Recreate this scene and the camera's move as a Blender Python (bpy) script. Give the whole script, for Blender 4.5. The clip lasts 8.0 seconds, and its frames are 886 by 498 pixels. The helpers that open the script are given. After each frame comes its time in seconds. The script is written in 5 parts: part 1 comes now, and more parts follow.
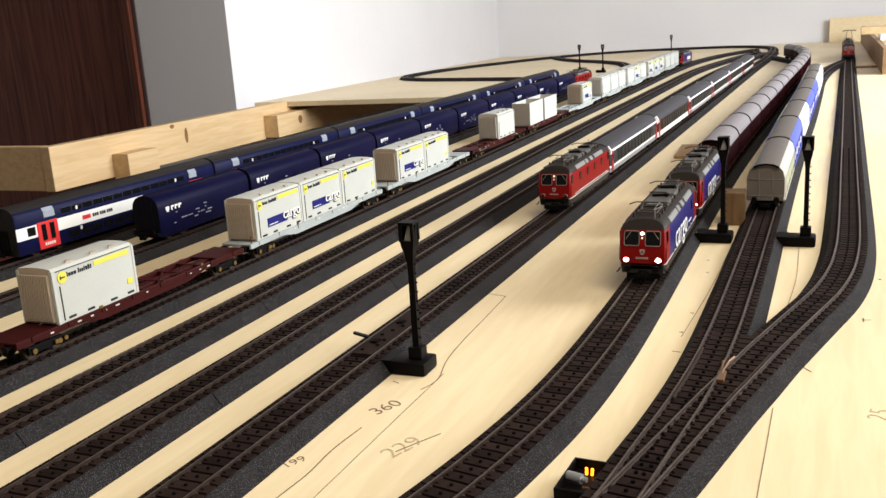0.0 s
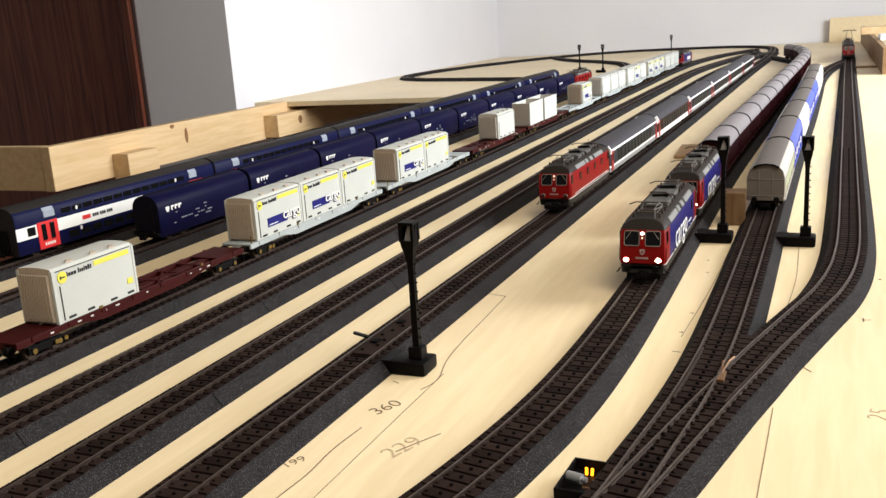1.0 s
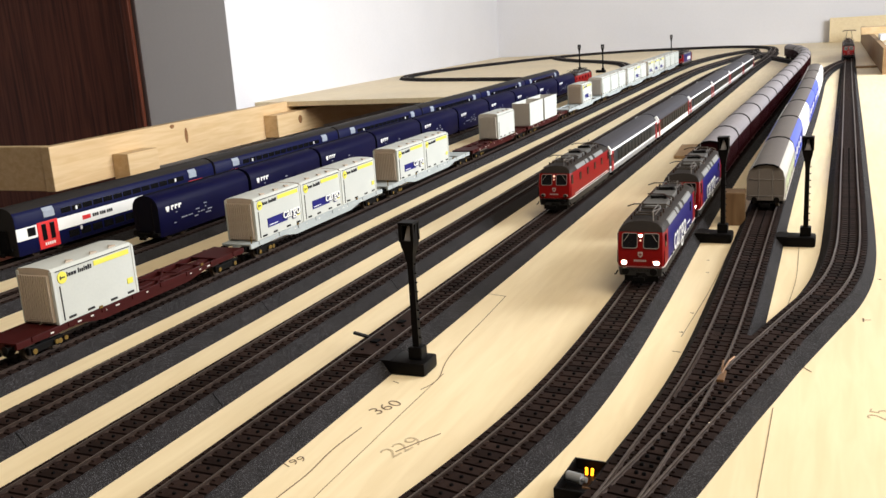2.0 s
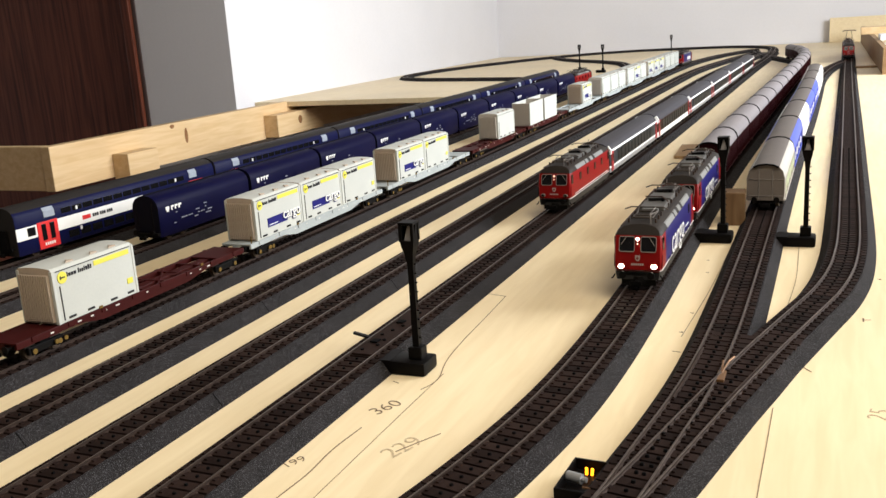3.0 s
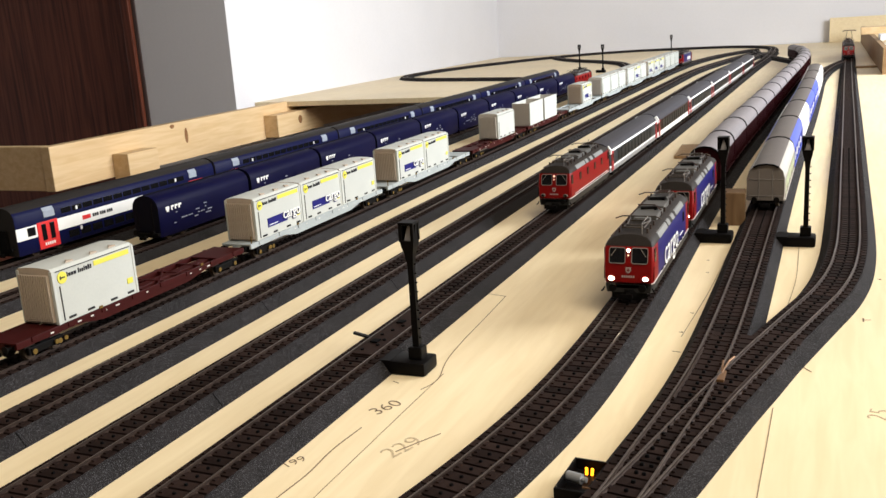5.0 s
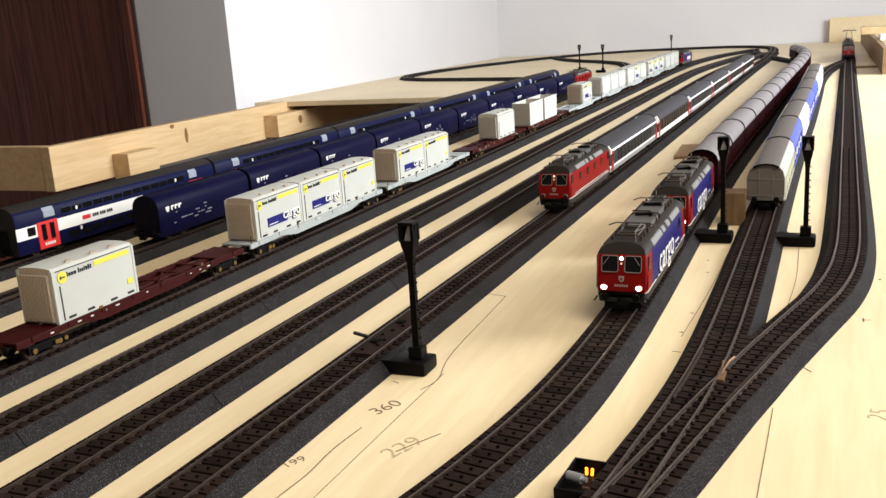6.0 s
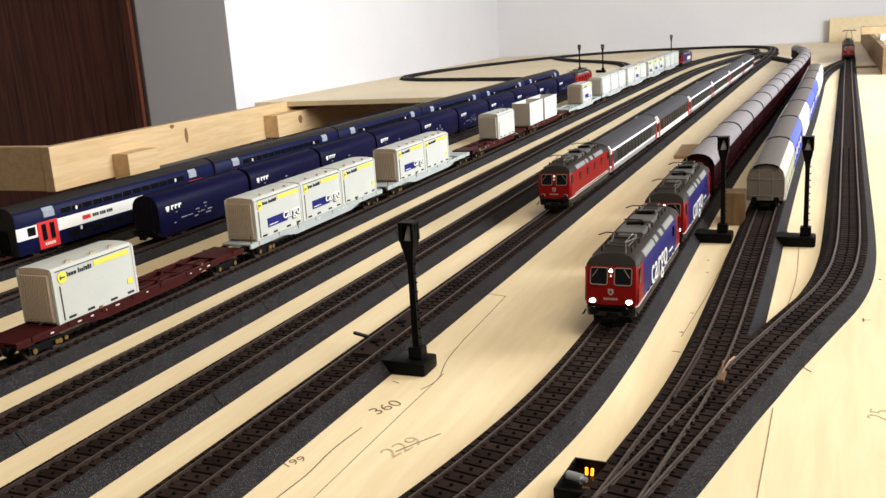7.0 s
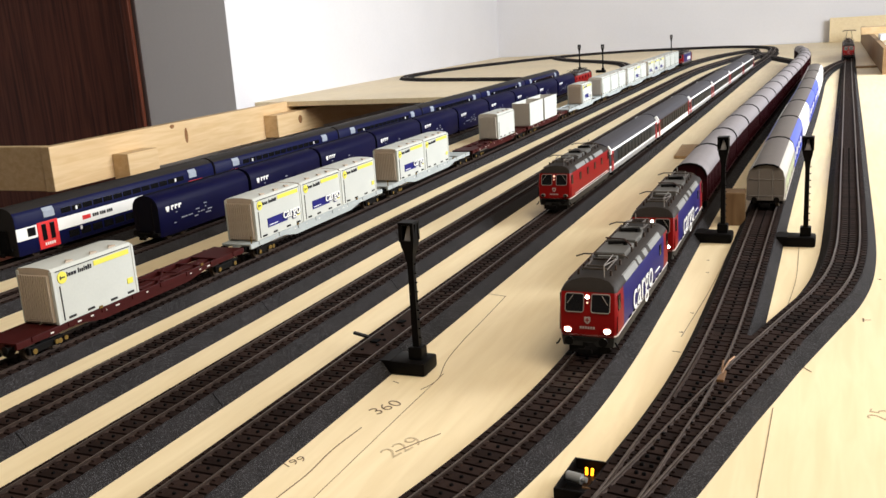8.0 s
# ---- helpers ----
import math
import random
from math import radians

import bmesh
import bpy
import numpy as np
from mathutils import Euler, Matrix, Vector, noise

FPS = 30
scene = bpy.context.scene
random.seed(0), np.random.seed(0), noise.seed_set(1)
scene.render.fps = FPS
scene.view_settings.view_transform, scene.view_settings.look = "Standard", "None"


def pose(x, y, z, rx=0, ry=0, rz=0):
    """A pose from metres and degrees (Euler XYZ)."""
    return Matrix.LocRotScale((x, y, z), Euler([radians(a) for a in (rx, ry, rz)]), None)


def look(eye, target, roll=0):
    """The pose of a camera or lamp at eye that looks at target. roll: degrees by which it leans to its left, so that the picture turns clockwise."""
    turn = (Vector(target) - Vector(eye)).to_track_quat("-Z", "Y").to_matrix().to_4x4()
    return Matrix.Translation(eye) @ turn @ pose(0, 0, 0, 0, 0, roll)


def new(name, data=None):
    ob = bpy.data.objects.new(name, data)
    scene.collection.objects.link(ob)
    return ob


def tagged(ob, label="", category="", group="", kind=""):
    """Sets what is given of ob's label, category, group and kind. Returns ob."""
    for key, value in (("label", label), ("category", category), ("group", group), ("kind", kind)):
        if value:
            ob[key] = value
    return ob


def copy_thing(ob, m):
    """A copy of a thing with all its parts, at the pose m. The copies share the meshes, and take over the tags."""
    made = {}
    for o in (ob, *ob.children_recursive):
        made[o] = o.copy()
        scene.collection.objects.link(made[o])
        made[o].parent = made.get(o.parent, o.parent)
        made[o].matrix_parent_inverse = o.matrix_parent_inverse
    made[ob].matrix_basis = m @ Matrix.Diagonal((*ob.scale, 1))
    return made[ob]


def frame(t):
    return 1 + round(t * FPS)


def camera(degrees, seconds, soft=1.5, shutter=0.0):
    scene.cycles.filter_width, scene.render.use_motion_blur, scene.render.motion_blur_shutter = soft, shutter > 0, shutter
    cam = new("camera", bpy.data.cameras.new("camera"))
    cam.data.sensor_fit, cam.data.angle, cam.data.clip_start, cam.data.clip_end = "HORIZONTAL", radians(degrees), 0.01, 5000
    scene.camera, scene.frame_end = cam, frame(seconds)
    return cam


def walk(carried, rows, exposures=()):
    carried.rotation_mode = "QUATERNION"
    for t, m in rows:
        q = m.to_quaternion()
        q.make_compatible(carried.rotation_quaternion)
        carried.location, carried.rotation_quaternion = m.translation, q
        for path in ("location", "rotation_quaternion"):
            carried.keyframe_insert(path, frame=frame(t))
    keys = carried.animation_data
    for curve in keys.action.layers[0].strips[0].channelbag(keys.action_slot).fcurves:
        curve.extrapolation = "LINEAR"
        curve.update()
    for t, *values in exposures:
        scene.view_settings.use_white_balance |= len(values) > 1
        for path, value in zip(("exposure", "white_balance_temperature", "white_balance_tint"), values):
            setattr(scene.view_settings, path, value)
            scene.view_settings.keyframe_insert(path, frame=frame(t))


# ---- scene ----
# ---------------------------------------------------------------- camera
cam = camera(51.22, 8.0, soft=1.5)
EYE = Vector((0.0, 0.0, 0.2016))
YAW, PITCH, ROLL = 23.4345, 13.8618, 3.7142
CAM_POSE = pose(EYE.x, EYE.y, EYE.z, 90 - PITCH, 0, YAW) @ pose(0, 0, 0, 0, 0, -ROLL)
walk(cam, [(0, CAM_POSE), (8.0, CAM_POSE)], exposures=[(0, 0.0), (8.0, 0.0)])

# ---------------------------------------------------------------- world and light
world = bpy.data.worlds.new("sky")
scene.world = world
world.use_nodes = True
sky = world.node_tree.nodes.new("ShaderNodeTexSky")
sky.sky_type, sky.sun_disc = "NISHITA", False
sky.sun_elevation, sky.sun_rotation = radians(35), radians(70)
world.node_tree.links.new(sky.outputs[0], world.node_tree.nodes["Background"].inputs[0])
world.node_tree.nodes["Background"].inputs[1].default_value = 0.1


def area_lamp(name, eye, target, sx, sy, watts, colour):
    data = bpy.data.lights.new(name, "AREA")
    data.shape, data.size, data.size_y, data.energy, data.color = "RECTANGLE", sx, sy, watts, colour
    ob = new(name, data)
    ob.matrix_world = look(eye, target)
    return ob


# daylight in the opening of the window and the lamp under the ceiling
area_lamp("window_daylight", (1.42, 2.05, 0.84), (-1.0, 2.05, 0.1), 1.7, 1.0, 112, (0.94, 0.97, 1.0))
area_lamp("ceiling_lamp_glow", (0.42, 0.12, 1.46), (0.15, 0.50, 0.0), 1.1, 1.1, 40, (1.0, 0.905, 0.765))

# ---------------------------------------------------------------- materials
MATS = {}


def mat(name, col, rough=0.5, metal=0.0, vary=0.12, scale=60.0, fine=700.0, bump=0.0, glow=0.0, spec=0.2, stretch=(1, 1, 1), object_random=0.0):
    """A painted or natural surface with coarse and fine variation."""
    if name in MATS:
        return MATS[name]
    m = bpy.data.materials.new(name)
    m.use_nodes = True
    nt = m.node_tree
    b = nt.nodes["Principled BSDF"]
    b.inputs["Roughness"].default_value, b.inputs["Metallic"].default_value = rough, metal
    b.inputs["Specular IOR Level"].default_value = spec
    tc = nt.nodes.new("ShaderNodeTexCoord")
    mp = nt.nodes.new("ShaderNodeMapping")
    mp.inputs["Scale"].default_value = stretch
    nt.links.new(tc.outputs["Object"], mp.inputs[0])
    fac = None
    for sc, w in ((scale, 0.6), (fine, 0.4)):
        n = nt.nodes.new("ShaderNodeTexNoise")
        n.inputs["Scale"].default_value, n.inputs["Detail"].default_value = sc, 4
        nt.links.new(mp.outputs[0], n.inputs["Vector"])
        k = nt.nodes.new("ShaderNodeMath")
        k.operation = "MULTIPLY"
        k.inputs[1].default_value = w
        nt.links.new(n.outputs["Fac"], k.inputs[0])
        if fac:
            s = nt.nodes.new("ShaderNodeMath")
            nt.links.new(fac, s.inputs[0])
            nt.links.new(k.outputs[0], s.inputs[1])
            fac = s.outputs[0]
        else:
            fac = k.outputs[0]
        last = n
    if object_random:
        oi = nt.nodes.new("ShaderNodeObjectInfo")
        k = nt.nodes.new("ShaderNodeMath")
        k.operation = "MULTIPLY_ADD"
        k.inputs[1].default_value, k.inputs[2].default_value = object_random, -object_random / 2
        nt.links.new(oi.outputs["Random"], k.inputs[0])
        s = nt.nodes.new("ShaderNodeMath")
        nt.links.new(fac, s.inputs[0])
        nt.links.new(k.outputs[0], s.inputs[1])
        fac = s.outputs[0]
    ramp = nt.nodes.new("ShaderNodeValToRGB")
    ramp.color_ramp.elements[0].position, ramp.color_ramp.elements[1].position = 0.3, 0.7
    ramp.color_ramp.elements[0].color = (*[c * (1 - vary) for c in col], 1)
    ramp.color_ramp.elements[1].color = (*[min(1, c * (1 + vary)) for c in col], 1)
    nt.links.new(fac, ramp.inputs[0])
    nt.links.new(ramp.outputs[0], b.inputs["Base Color"])
    if bump:
        bp = nt.nodes.new("ShaderNodeBump")
        bp.inputs["Strength"].default_value, bp.inputs["Distance"].default_value = bump, 0.0006
        nt.links.new(last.outputs["Fac"], bp.inputs["Height"])
        nt.links.new(bp.outputs[0], b.inputs["Normal"])
    if glow:
        b.inputs["Emission Color"].default_value = (*col, 1)
        b.inputs["Emission Strength"].default_value = glow
    MATS[name] = m
    return m


def speckled(name, col, fleck, scale, amount, bump):
    """Foam ballast: a dark ground with small light flecks."""
    m = mat(name, col, 0.9, spec=0.06, vary=0.35, scale=45, fine=1500, bump=bump)
    nt = m.node_tree
    b = nt.nodes["Principled BSDF"]
    ramp = b.inputs["Base Color"].links[0].from_node
    v = nt.nodes.new("ShaderNodeTexNoise")
    v.inputs["Scale"].default_value, v.inputs["Detail"].default_value = scale, 1
    tc = next(n for n in nt.nodes if n.type == "TEX_COORD")
    nt.links.new(tc.outputs["Object"], v.inputs["Vector"])
    r = nt.nodes.new("ShaderNodeValToRGB")
    r.color_ramp.elements[0].position, r.color_ramp.elements[1].position = amount, amount + 0.06
    nt.links.new(v.outputs["Fac"], r.inputs[0])
    mix = nt.nodes.new("ShaderNodeMix")
    mix.data_type = "RGBA"
    mix.inputs["B"].default_value = (*fleck, 1)
    nt.links.new(r.outputs[0], mix.inputs["Factor"])
    nt.links.new(ramp.outputs[0], mix.inputs["A"])
    nt.links.new(mix.outputs["Result"], b.inputs["Base Color"])
    return m


def wood(name, dark, light, scale, stretch, rough=0.55, knots=False):
    """Wood grain drawn out along one axis."""
    if name in MATS:
        return MATS[name]
    m = bpy.data.materials.new(name)
    m.use_nodes = True
    nt = m.node_tree
    b = nt.nodes["Principled BSDF"]
    b.inputs["Roughness"].default_value, b.inputs["Specular IOR Level"].default_value = rough, 0.2
    tc = nt.nodes.new("ShaderNodeTexCoord")
    mp = nt.nodes.new("ShaderNodeMapping")
    mp.inputs["Scale"].default_value = stretch
    nt.links.new(tc.outputs["Object"], mp.inputs[0])
    n = nt.nodes.new("ShaderNodeTexNoise")
    n.inputs["Scale"].default_value, n.inputs["Detail"].default_value, n.inputs["Distortion"].default_value = scale, 6, 0.6
    nt.links.new(mp.outputs[0], n.inputs["Vector"])
    ramp = nt.nodes.new("ShaderNodeValToRGB")
    ramp.color_ramp.elements[0].position, ramp.color_ramp.elements[1].position = 0.32, 0.68
    ramp.color_ramp.elements[0].color, ramp.color_ramp.elements[1].color = (*dark, 1), (*light, 1)
    nt.links.new(n.outputs["Fac"], ramp.inputs[0])
    n2 = nt.nodes.new("ShaderNodeTexNoise")
    n2.inputs["Scale"].default_value = 3.0
    nt.links.new(tc.outputs["Object"], n2.inputs["Vector"])
    mix = nt.nodes.new("ShaderNodeMix")
    mix.data_type, mix.blend_type = "RGBA", "MULTIPLY"
    mix.inputs["Factor"].default_value = 0.35
    nt.links.new(ramp.outputs[0], mix.inputs["A"])
    nt.links.new(n2.outputs["Color"], mix.inputs["B"])
    hsv = nt.nodes.new("ShaderNodeHueSaturation")
    hsv.inputs["Saturation"].default_value = 1.0
    hsv.inputs["Value"].default_value = 1.2
    mono = nt.nodes.new("ShaderNodeRGBToBW")
    nt.links.new(n2.outputs["Color"], mono.inputs[0])
    nt.links.new(mono.outputs[0], mix.inputs["B"])
    nt.links.new(mix.outputs["Result"], hsv.inputs["Color"])
    nt.links.new(hsv.outputs[0], b.inputs["Base Color"])
    bp = nt.nodes.new("ShaderNodeBump")
    bp.inputs["Strength"].default_value, bp.inputs["Distance"].default_value = 0.15, 0.0004
    nt.links.new(n.outputs["Fac"], bp.inputs["Height"])
    nt.links.new(bp.outputs[0], b.inputs["Normal"])
    MATS[name] = m
    return m


PLY = wood("birch_plywood", (0.765, 0.620, 0.385), (0.835, 0.695, 0.455), 22, (6, 0.6, 6), 0.42)
PINE = wood("pine_plank", (0.62, 0.42, 0.215), (0.72, 0.525, 0.30), 24, (3, 0.35, 4), 0.5)
PINE_END = wood("pine_offcut", (0.25, 0.155, 0.078), (0.35, 0.23, 0.12), 40, (4, 4, 0.6), 0.6)
DOOR_WOOD = wood("dark_door_veneer", (0.060, 0.016, 0.009), (0.185, 0.054, 0.030), 14, (6, 6, 0.25), 0.35)
PLASTER = mat("white_plaster", (0.74, 0.73, 0.75), 0.85, vary=0.03, scale=4, fine=120, bump=0.1)
FLOOR = mat("dark_floor", (0.06, 0.03, 0.02), 0.5, vary=0.2, scale=8)
# plaster of unseen walls, dimmed so that they bounce less light
DIM_PLASTER = mat("dimmed_plaster", (0.40, 0.36, 0.32), 0.9, vary=0.05, scale=5)
# ceiling colour lowered to weaken the light it throws back
CEIL = mat("dimmed_ceiling_paint", (0.24, 0.215, 0.19), 0.9, vary=0.03, scale=5)
BALLAST = speckled("foam_ballast", (0.0165, 0.0148, 0.0152), (0.115, 0.115, 0.125), 2600, 0.615, 0.9)
SLEEPER = mat("sleeper_plastic", (0.0175, 0.0104, 0.0086), 0.7, spec=0.05, vary=0.35, scale=120, object_random=0.5)
RAIL = mat("browned_rail", (0.15, 0.122, 0.106), 0.34, 0.8, vary=0.25, scale=200)
RAIL_SIDE = mat("rail_side_brown", (0.042, 0.027, 0.021), 0.5, 0.2, vary=0.3, scale=200)
STUD = mat("black_stud", (0.003, 0.003, 0.003), 0.6, spec=0.03)
BLACK = mat("matt_black_plastic", (0.0045, 0.004, 0.004), 0.42, spec=0.05, vary=0.3, scale=80)
UNDER = mat("underframe_black", (0.0045, 0.004, 0.004), 0.6, spec=0.05, vary=0.3, scale=300)
WHEEL = mat("wheel_steel", (0.07, 0.052, 0.042), 0.45, 0.7)
BRASS = mat("brass_bearing", (0.17, 0.105, 0.025), 0.45, 0.5)
RED = mat("loco_red", (0.190, 0.0055, 0.0055), 0.4, spec=0.07, vary=0.07, scale=60)
DRED = mat("coach_red", (0.60, 0.03, 0.03), 0.4, vary=0.06)
BLUE = mat("cargo_blue", (0.0080, 0.0070, 0.098), 0.4, spec=0.09, vary=0.08)
NAVY = mat("hopper_navy", (0.0018, 0.0018, 0.0215), 0.5, spec=0.06, vary=0.12, scale=40)
COACH_BLUE = mat("coach_blue", (0.0028, 0.0040, 0.034), 0.45, spec=0.07, vary=0.1)
WHITE = mat("white_paint", (0.78, 0.78, 0.76), 0.4, vary=0.03)
CREAM = mat("container_white", (0.475, 0.485, 0.45), 0.5, vary=0.05, scale=40)
# container white toned buff: the warm shade of the end faces is painted in
CREAM_SHADED = mat("container_white_shaded", (0.42, 0.34, 0.265), 0.6, vary=0.10, scale=40)
# lighter copy of that painted shade, for the ends further off
CREAM_DIMMED = mat("container_white_dimmed", (0.50, 0.46, 0.41), 0.6, vary=0.08, scale=40)
YELLOW = mat("yellow_print", (0.66, 0.60, 0.085), 0.45, vary=0.04)
INK = mat("black_print", (0.02, 0.02, 0.025), 0.5)
DECAL_BLUE = mat("blue_print", (0.012, 0.012, 0.13), 0.4)
GREY = mat("wagon_grey", (0.34, 0.37, 0.37), 0.5, vary=0.1, scale=90)
OXIDE = mat("wagon_oxide_red", (0.036, 0.0042, 0.0038), 0.5, spec=0.09, vary=0.2, scale=120)
BROWN = mat("van_brown", (0.022, 0.0025, 0.0038), 0.45, spec=0.09, vary=0.15, scale=70)
VAN_ROOF = mat("van_roof_grey", (0.20, 0.182, 0.188), 0.45, spec=0.09, vary=0.12, scale=50)
LOCO_ROOF = mat("loco_roof_grey", (0.023, 0.0185, 0.016), 0.55, spec=0.09, vary=0.2, scale=90)
ROOF_PANEL = mat("roof_panel_grey", (0.18, 0.18, 0.175), 0.45, vary=0.1)
COACH_ROOF = mat("coach_roof_grey", (0.021, 0.0185, 0.0175), 0.5, spec=0.09, vary=0.12, scale=50)
GLASS = mat("dark_window_glass", (0.006, 0.006, 0.007), 0.12, vary=0.1, spec=0.22)
EXPRESS_ROOF = mat("express_roof_grey", (0.040, 0.038, 0.044), 0.5, spec=0.1, vary=0.12, scale=50)
TINTED = mat("tinted_coach_glass", (0.010, 0.011, 0.012), 0.3, vary=0.15, spec=0.08)
FRAME = mat("window_rubber_grey", (0.24, 0.22, 0.205), 0.45)
LAMP = mat("headlight_lit", (1.0, 0.86, 0.62), 0.3, glow=110.0, vary=0.0)
LAMP_DIM = mat("marker_lit", (1.0, 0.55, 0.40), 0.3, glow=1.6, vary=0.0)
AMBER = mat("amber_led", (1.0, 0.30, 0.008), 0.3, glow=6.0, vary=0.0)
SILVER_WAGON = mat("van_side_silver", (0.40, 0.38, 0.35), 0.45, vary=0.1, scale=60)
GREY_END = mat("van_end_grey", (0.145, 0.126, 0.112), 0.5, spec=0.09, vary=0.08, scale=60)
VAN_BLUE = mat("van_side_blue", (0.05, 0.08, 0.42), 0.4, vary=0.08)
PENCIL = mat("pencil_line", (0.18, 0.125, 0.08), 0.7, vary=0.4, scale=400)
PENCIL_FAINT = mat("faint_pencil", (0.50, 0.39, 0.25), 0.7, vary=0.3, scale=400)
TIN = mat("tin_grey", (0.45, 0.46, 0.47), 0.35, 0.6)
TAPE = mat("grey_tape", (0.26, 0.29, 0.34), 0.4, vary=0.1)
COPPER = mat("solder_copper", (0.24, 0.13, 0.065), 0.4, 0.6)

# ---------------------------------------------------------------- mesh helpers
ZR = 0.0105   # top of rail above the board


def box(bm, lo, hi, mi=0, bev=0.0):
    lo, hi = Vector(lo), Vector(hi)
    r = bmesh.ops.create_cube(bm, size=1.0, matrix=Matrix.Translation((lo + hi) / 2) @ Matrix.Diagonal((*(hi - lo), 1)))
    fs = {f for v in r["verts"] for f in v.link_faces}
    for f in fs:
        f.material_index = mi
    if bev:
        es = list({e for v in r["verts"] for e in v.link_edges})
        rb = bmesh.ops.bevel(bm, geom=es, offset=bev, segments=2, affect="EDGES", profile=0.6)
        for f in rb["faces"]:
            f.material_index = mi


def cyl(bm, p0, p1, r0, r1=None, n=12, mi=0):
    p0, p1 = Vector(p0), Vector(p1)
    d = p1 - p0
    m = Matrix.Translation((p0 + p1) / 2) @ d.to_track_quat("Z", "Y").to_matrix().to_4x4()
    r = bmesh.ops.create_cone(bm, cap_ends=True, segments=n, radius1=r0, radius2=r0 if r1 is None else r1, depth=d.length, matrix=m)
    for f in {f for v in r["verts"] for f in v.link_faces}:
        f.material_index = mi


def loft(bm, rings, mi=None, caps=(0, 0), closed=True):
    """Faces between successive rings; mi(i, j) gives the material of the face after ring i, corner j."""
    vs = [[bm.verts.new(p) for p in ring] for ring in rings]
    n = len(rings[0])
    for i in range(len(rings) - 1):
        for j in range(n if closed else n - 1):
            f = bm.faces.new((vs[i][j], vs[i][(j + 1) % n], vs[i + 1][(j + 1) % n], vs[i + 1][j]))
            f.material_index = mi(i, j) if mi else 0
    if caps:
        f = bm.faces.new(vs[0][::-1]); f.material_index = caps[0]
        f = bm.faces.new(vs[-1]); f.material_index = caps[1]


def wire(bm, pts, r, mi=0, n=6):
    """A bent rod: one continuous tube along the points."""
    P = [Vector(p) for p in pts]
    T = [(b - a).normalized() for a, b in zip(P, P[1:])]
    T = [T[0]] + [(a + b).normalized() if (a + b).length > 0.2 else a for a, b in zip(T, T[1:])] + [T[-1]]
    up = Vector((0, 0, 1)) if abs(T[0].z) < 0.8 else Vector((0, 1, 0))
    rings = []
    for p, t in zip(P, T):
        u = t.cross(up).normalized() if t.cross(up).length > 0.05 else Vector((1, 0, 0))
        v = u.cross(t).normalized()
        up = v
        rings.append([p + (u * math.cos(k * math.tau / n) + v * math.sin(k * math.tau / n)) * r for k in range(n)])
    loft(bm, rings, mi=lambda i, j: mi, caps=(mi, mi))


def part(name, bm, material, parent, label="", smooth=0.0):
    bmesh.ops.recalc_face_normals(bm, faces=bm.faces[:])
    me = bpy.data.meshes.new(name)
    bm.to_mesh(me)
    bm.free()
    for m in (material if isinstance(material, (list, tuple)) else [material]):
        me.materials.append(m)
    if smooth:
        me.shade_smooth()
        me.set_sharp_from_angle(angle=radians(smooth))
    ob = new(name, me)
    if parent is not None:
        ob.parent = parent
    if label:
        ob["label"] = label
    return ob


def islands(bm):
    """Splits a bmesh into its connected pieces."""
    seen, out = set(), []
    for v0 in bm.verts:
        if v0 in seen:
            continue
        stack, piece = [v0], []
        seen.add(v0)
        while stack:
            v = stack.pop()
            piece.append(v)
            for e in v.link_edges:
                w = e.other_vert(v)
                if w not in seen:
                    seen.add(w)
                    stack.append(w)
        out.append(piece)
    return out


def parts(name, bm, material, parent, label=""):
    """Links each connected piece of a bmesh as a part of its own."""
    out = []
    for piece in islands(bm):
        nb = bm_new()
        twin = {v: nb.verts.new(v.co) for v in piece}
        for f in {f for v in piece for f in v.link_faces}:
            g = nb.faces.new([twin[v] for v in f.verts])
            g.material_index = f.material_index
        out.append(part(name, nb, material, parent, label))
    bm.free()
    return out


def thing(name, label, category, group="", at=None):
    ob = new(name)
    ob.empty_display_size = 0.02
    tagged(ob, label, category, group)
    if at is not None:
        ob.matrix_basis = at
    return ob


def bm_new():
    return bmesh.new()


def bold_letters(name, body, size, material, parent, x, y, z, shift):
    """Side lettering thickened by a second layer set a little along and proud of the first."""
    for k in (0, 1):
        letters(name, body, size, material, parent, on_side(x + k * 0.00025, y + k * shift, z), 0.0001)


def letters(name, body, size, material, parent, m, depth=0.0002, bold=0.0, space=1.0):
    """Lettering in the built-in font as a thin mesh."""
    cu = bpy.data.curves.new(name, "FONT")
    cu.body, cu.size, cu.extrude, cu.offset, cu.resolution_u, cu.space_character = body, size, depth, bold, 4, space
    tmp = bpy.data.objects.new(name, cu)
    scene.collection.objects.link(tmp)
    bpy.context.view_layer.update()
    me = bpy.data.meshes.new_from_object(tmp.evaluated_get(bpy.context.evaluated_depsgraph_get()))
    bpy.data.objects.remove(tmp)
    me.materials.clear()
    me.materials.append(material)
    ob = new(name, me)
    ob.parent = parent
    ob.matrix_basis = m
    return ob


# side lettering: text runs from the far end towards the near end or back, standing on a face at x = const
def on_side(x, y, z, sign=1):
    """A pose for lettering on a side that faces +x: reads along +y, up along +z."""
    return Matrix(((0, 0, 1, x), (1, 0, 0, y), (0, 1, 0, z), (0, 0, 0, 1)))


# ---------------------------------------------------------------- room
def wall(name, lo, hi, material=PLASTER):
    bm = bm_new()
    box(bm, lo, hi)
    return tagged(part(name, bm, material, None), kind="structure")


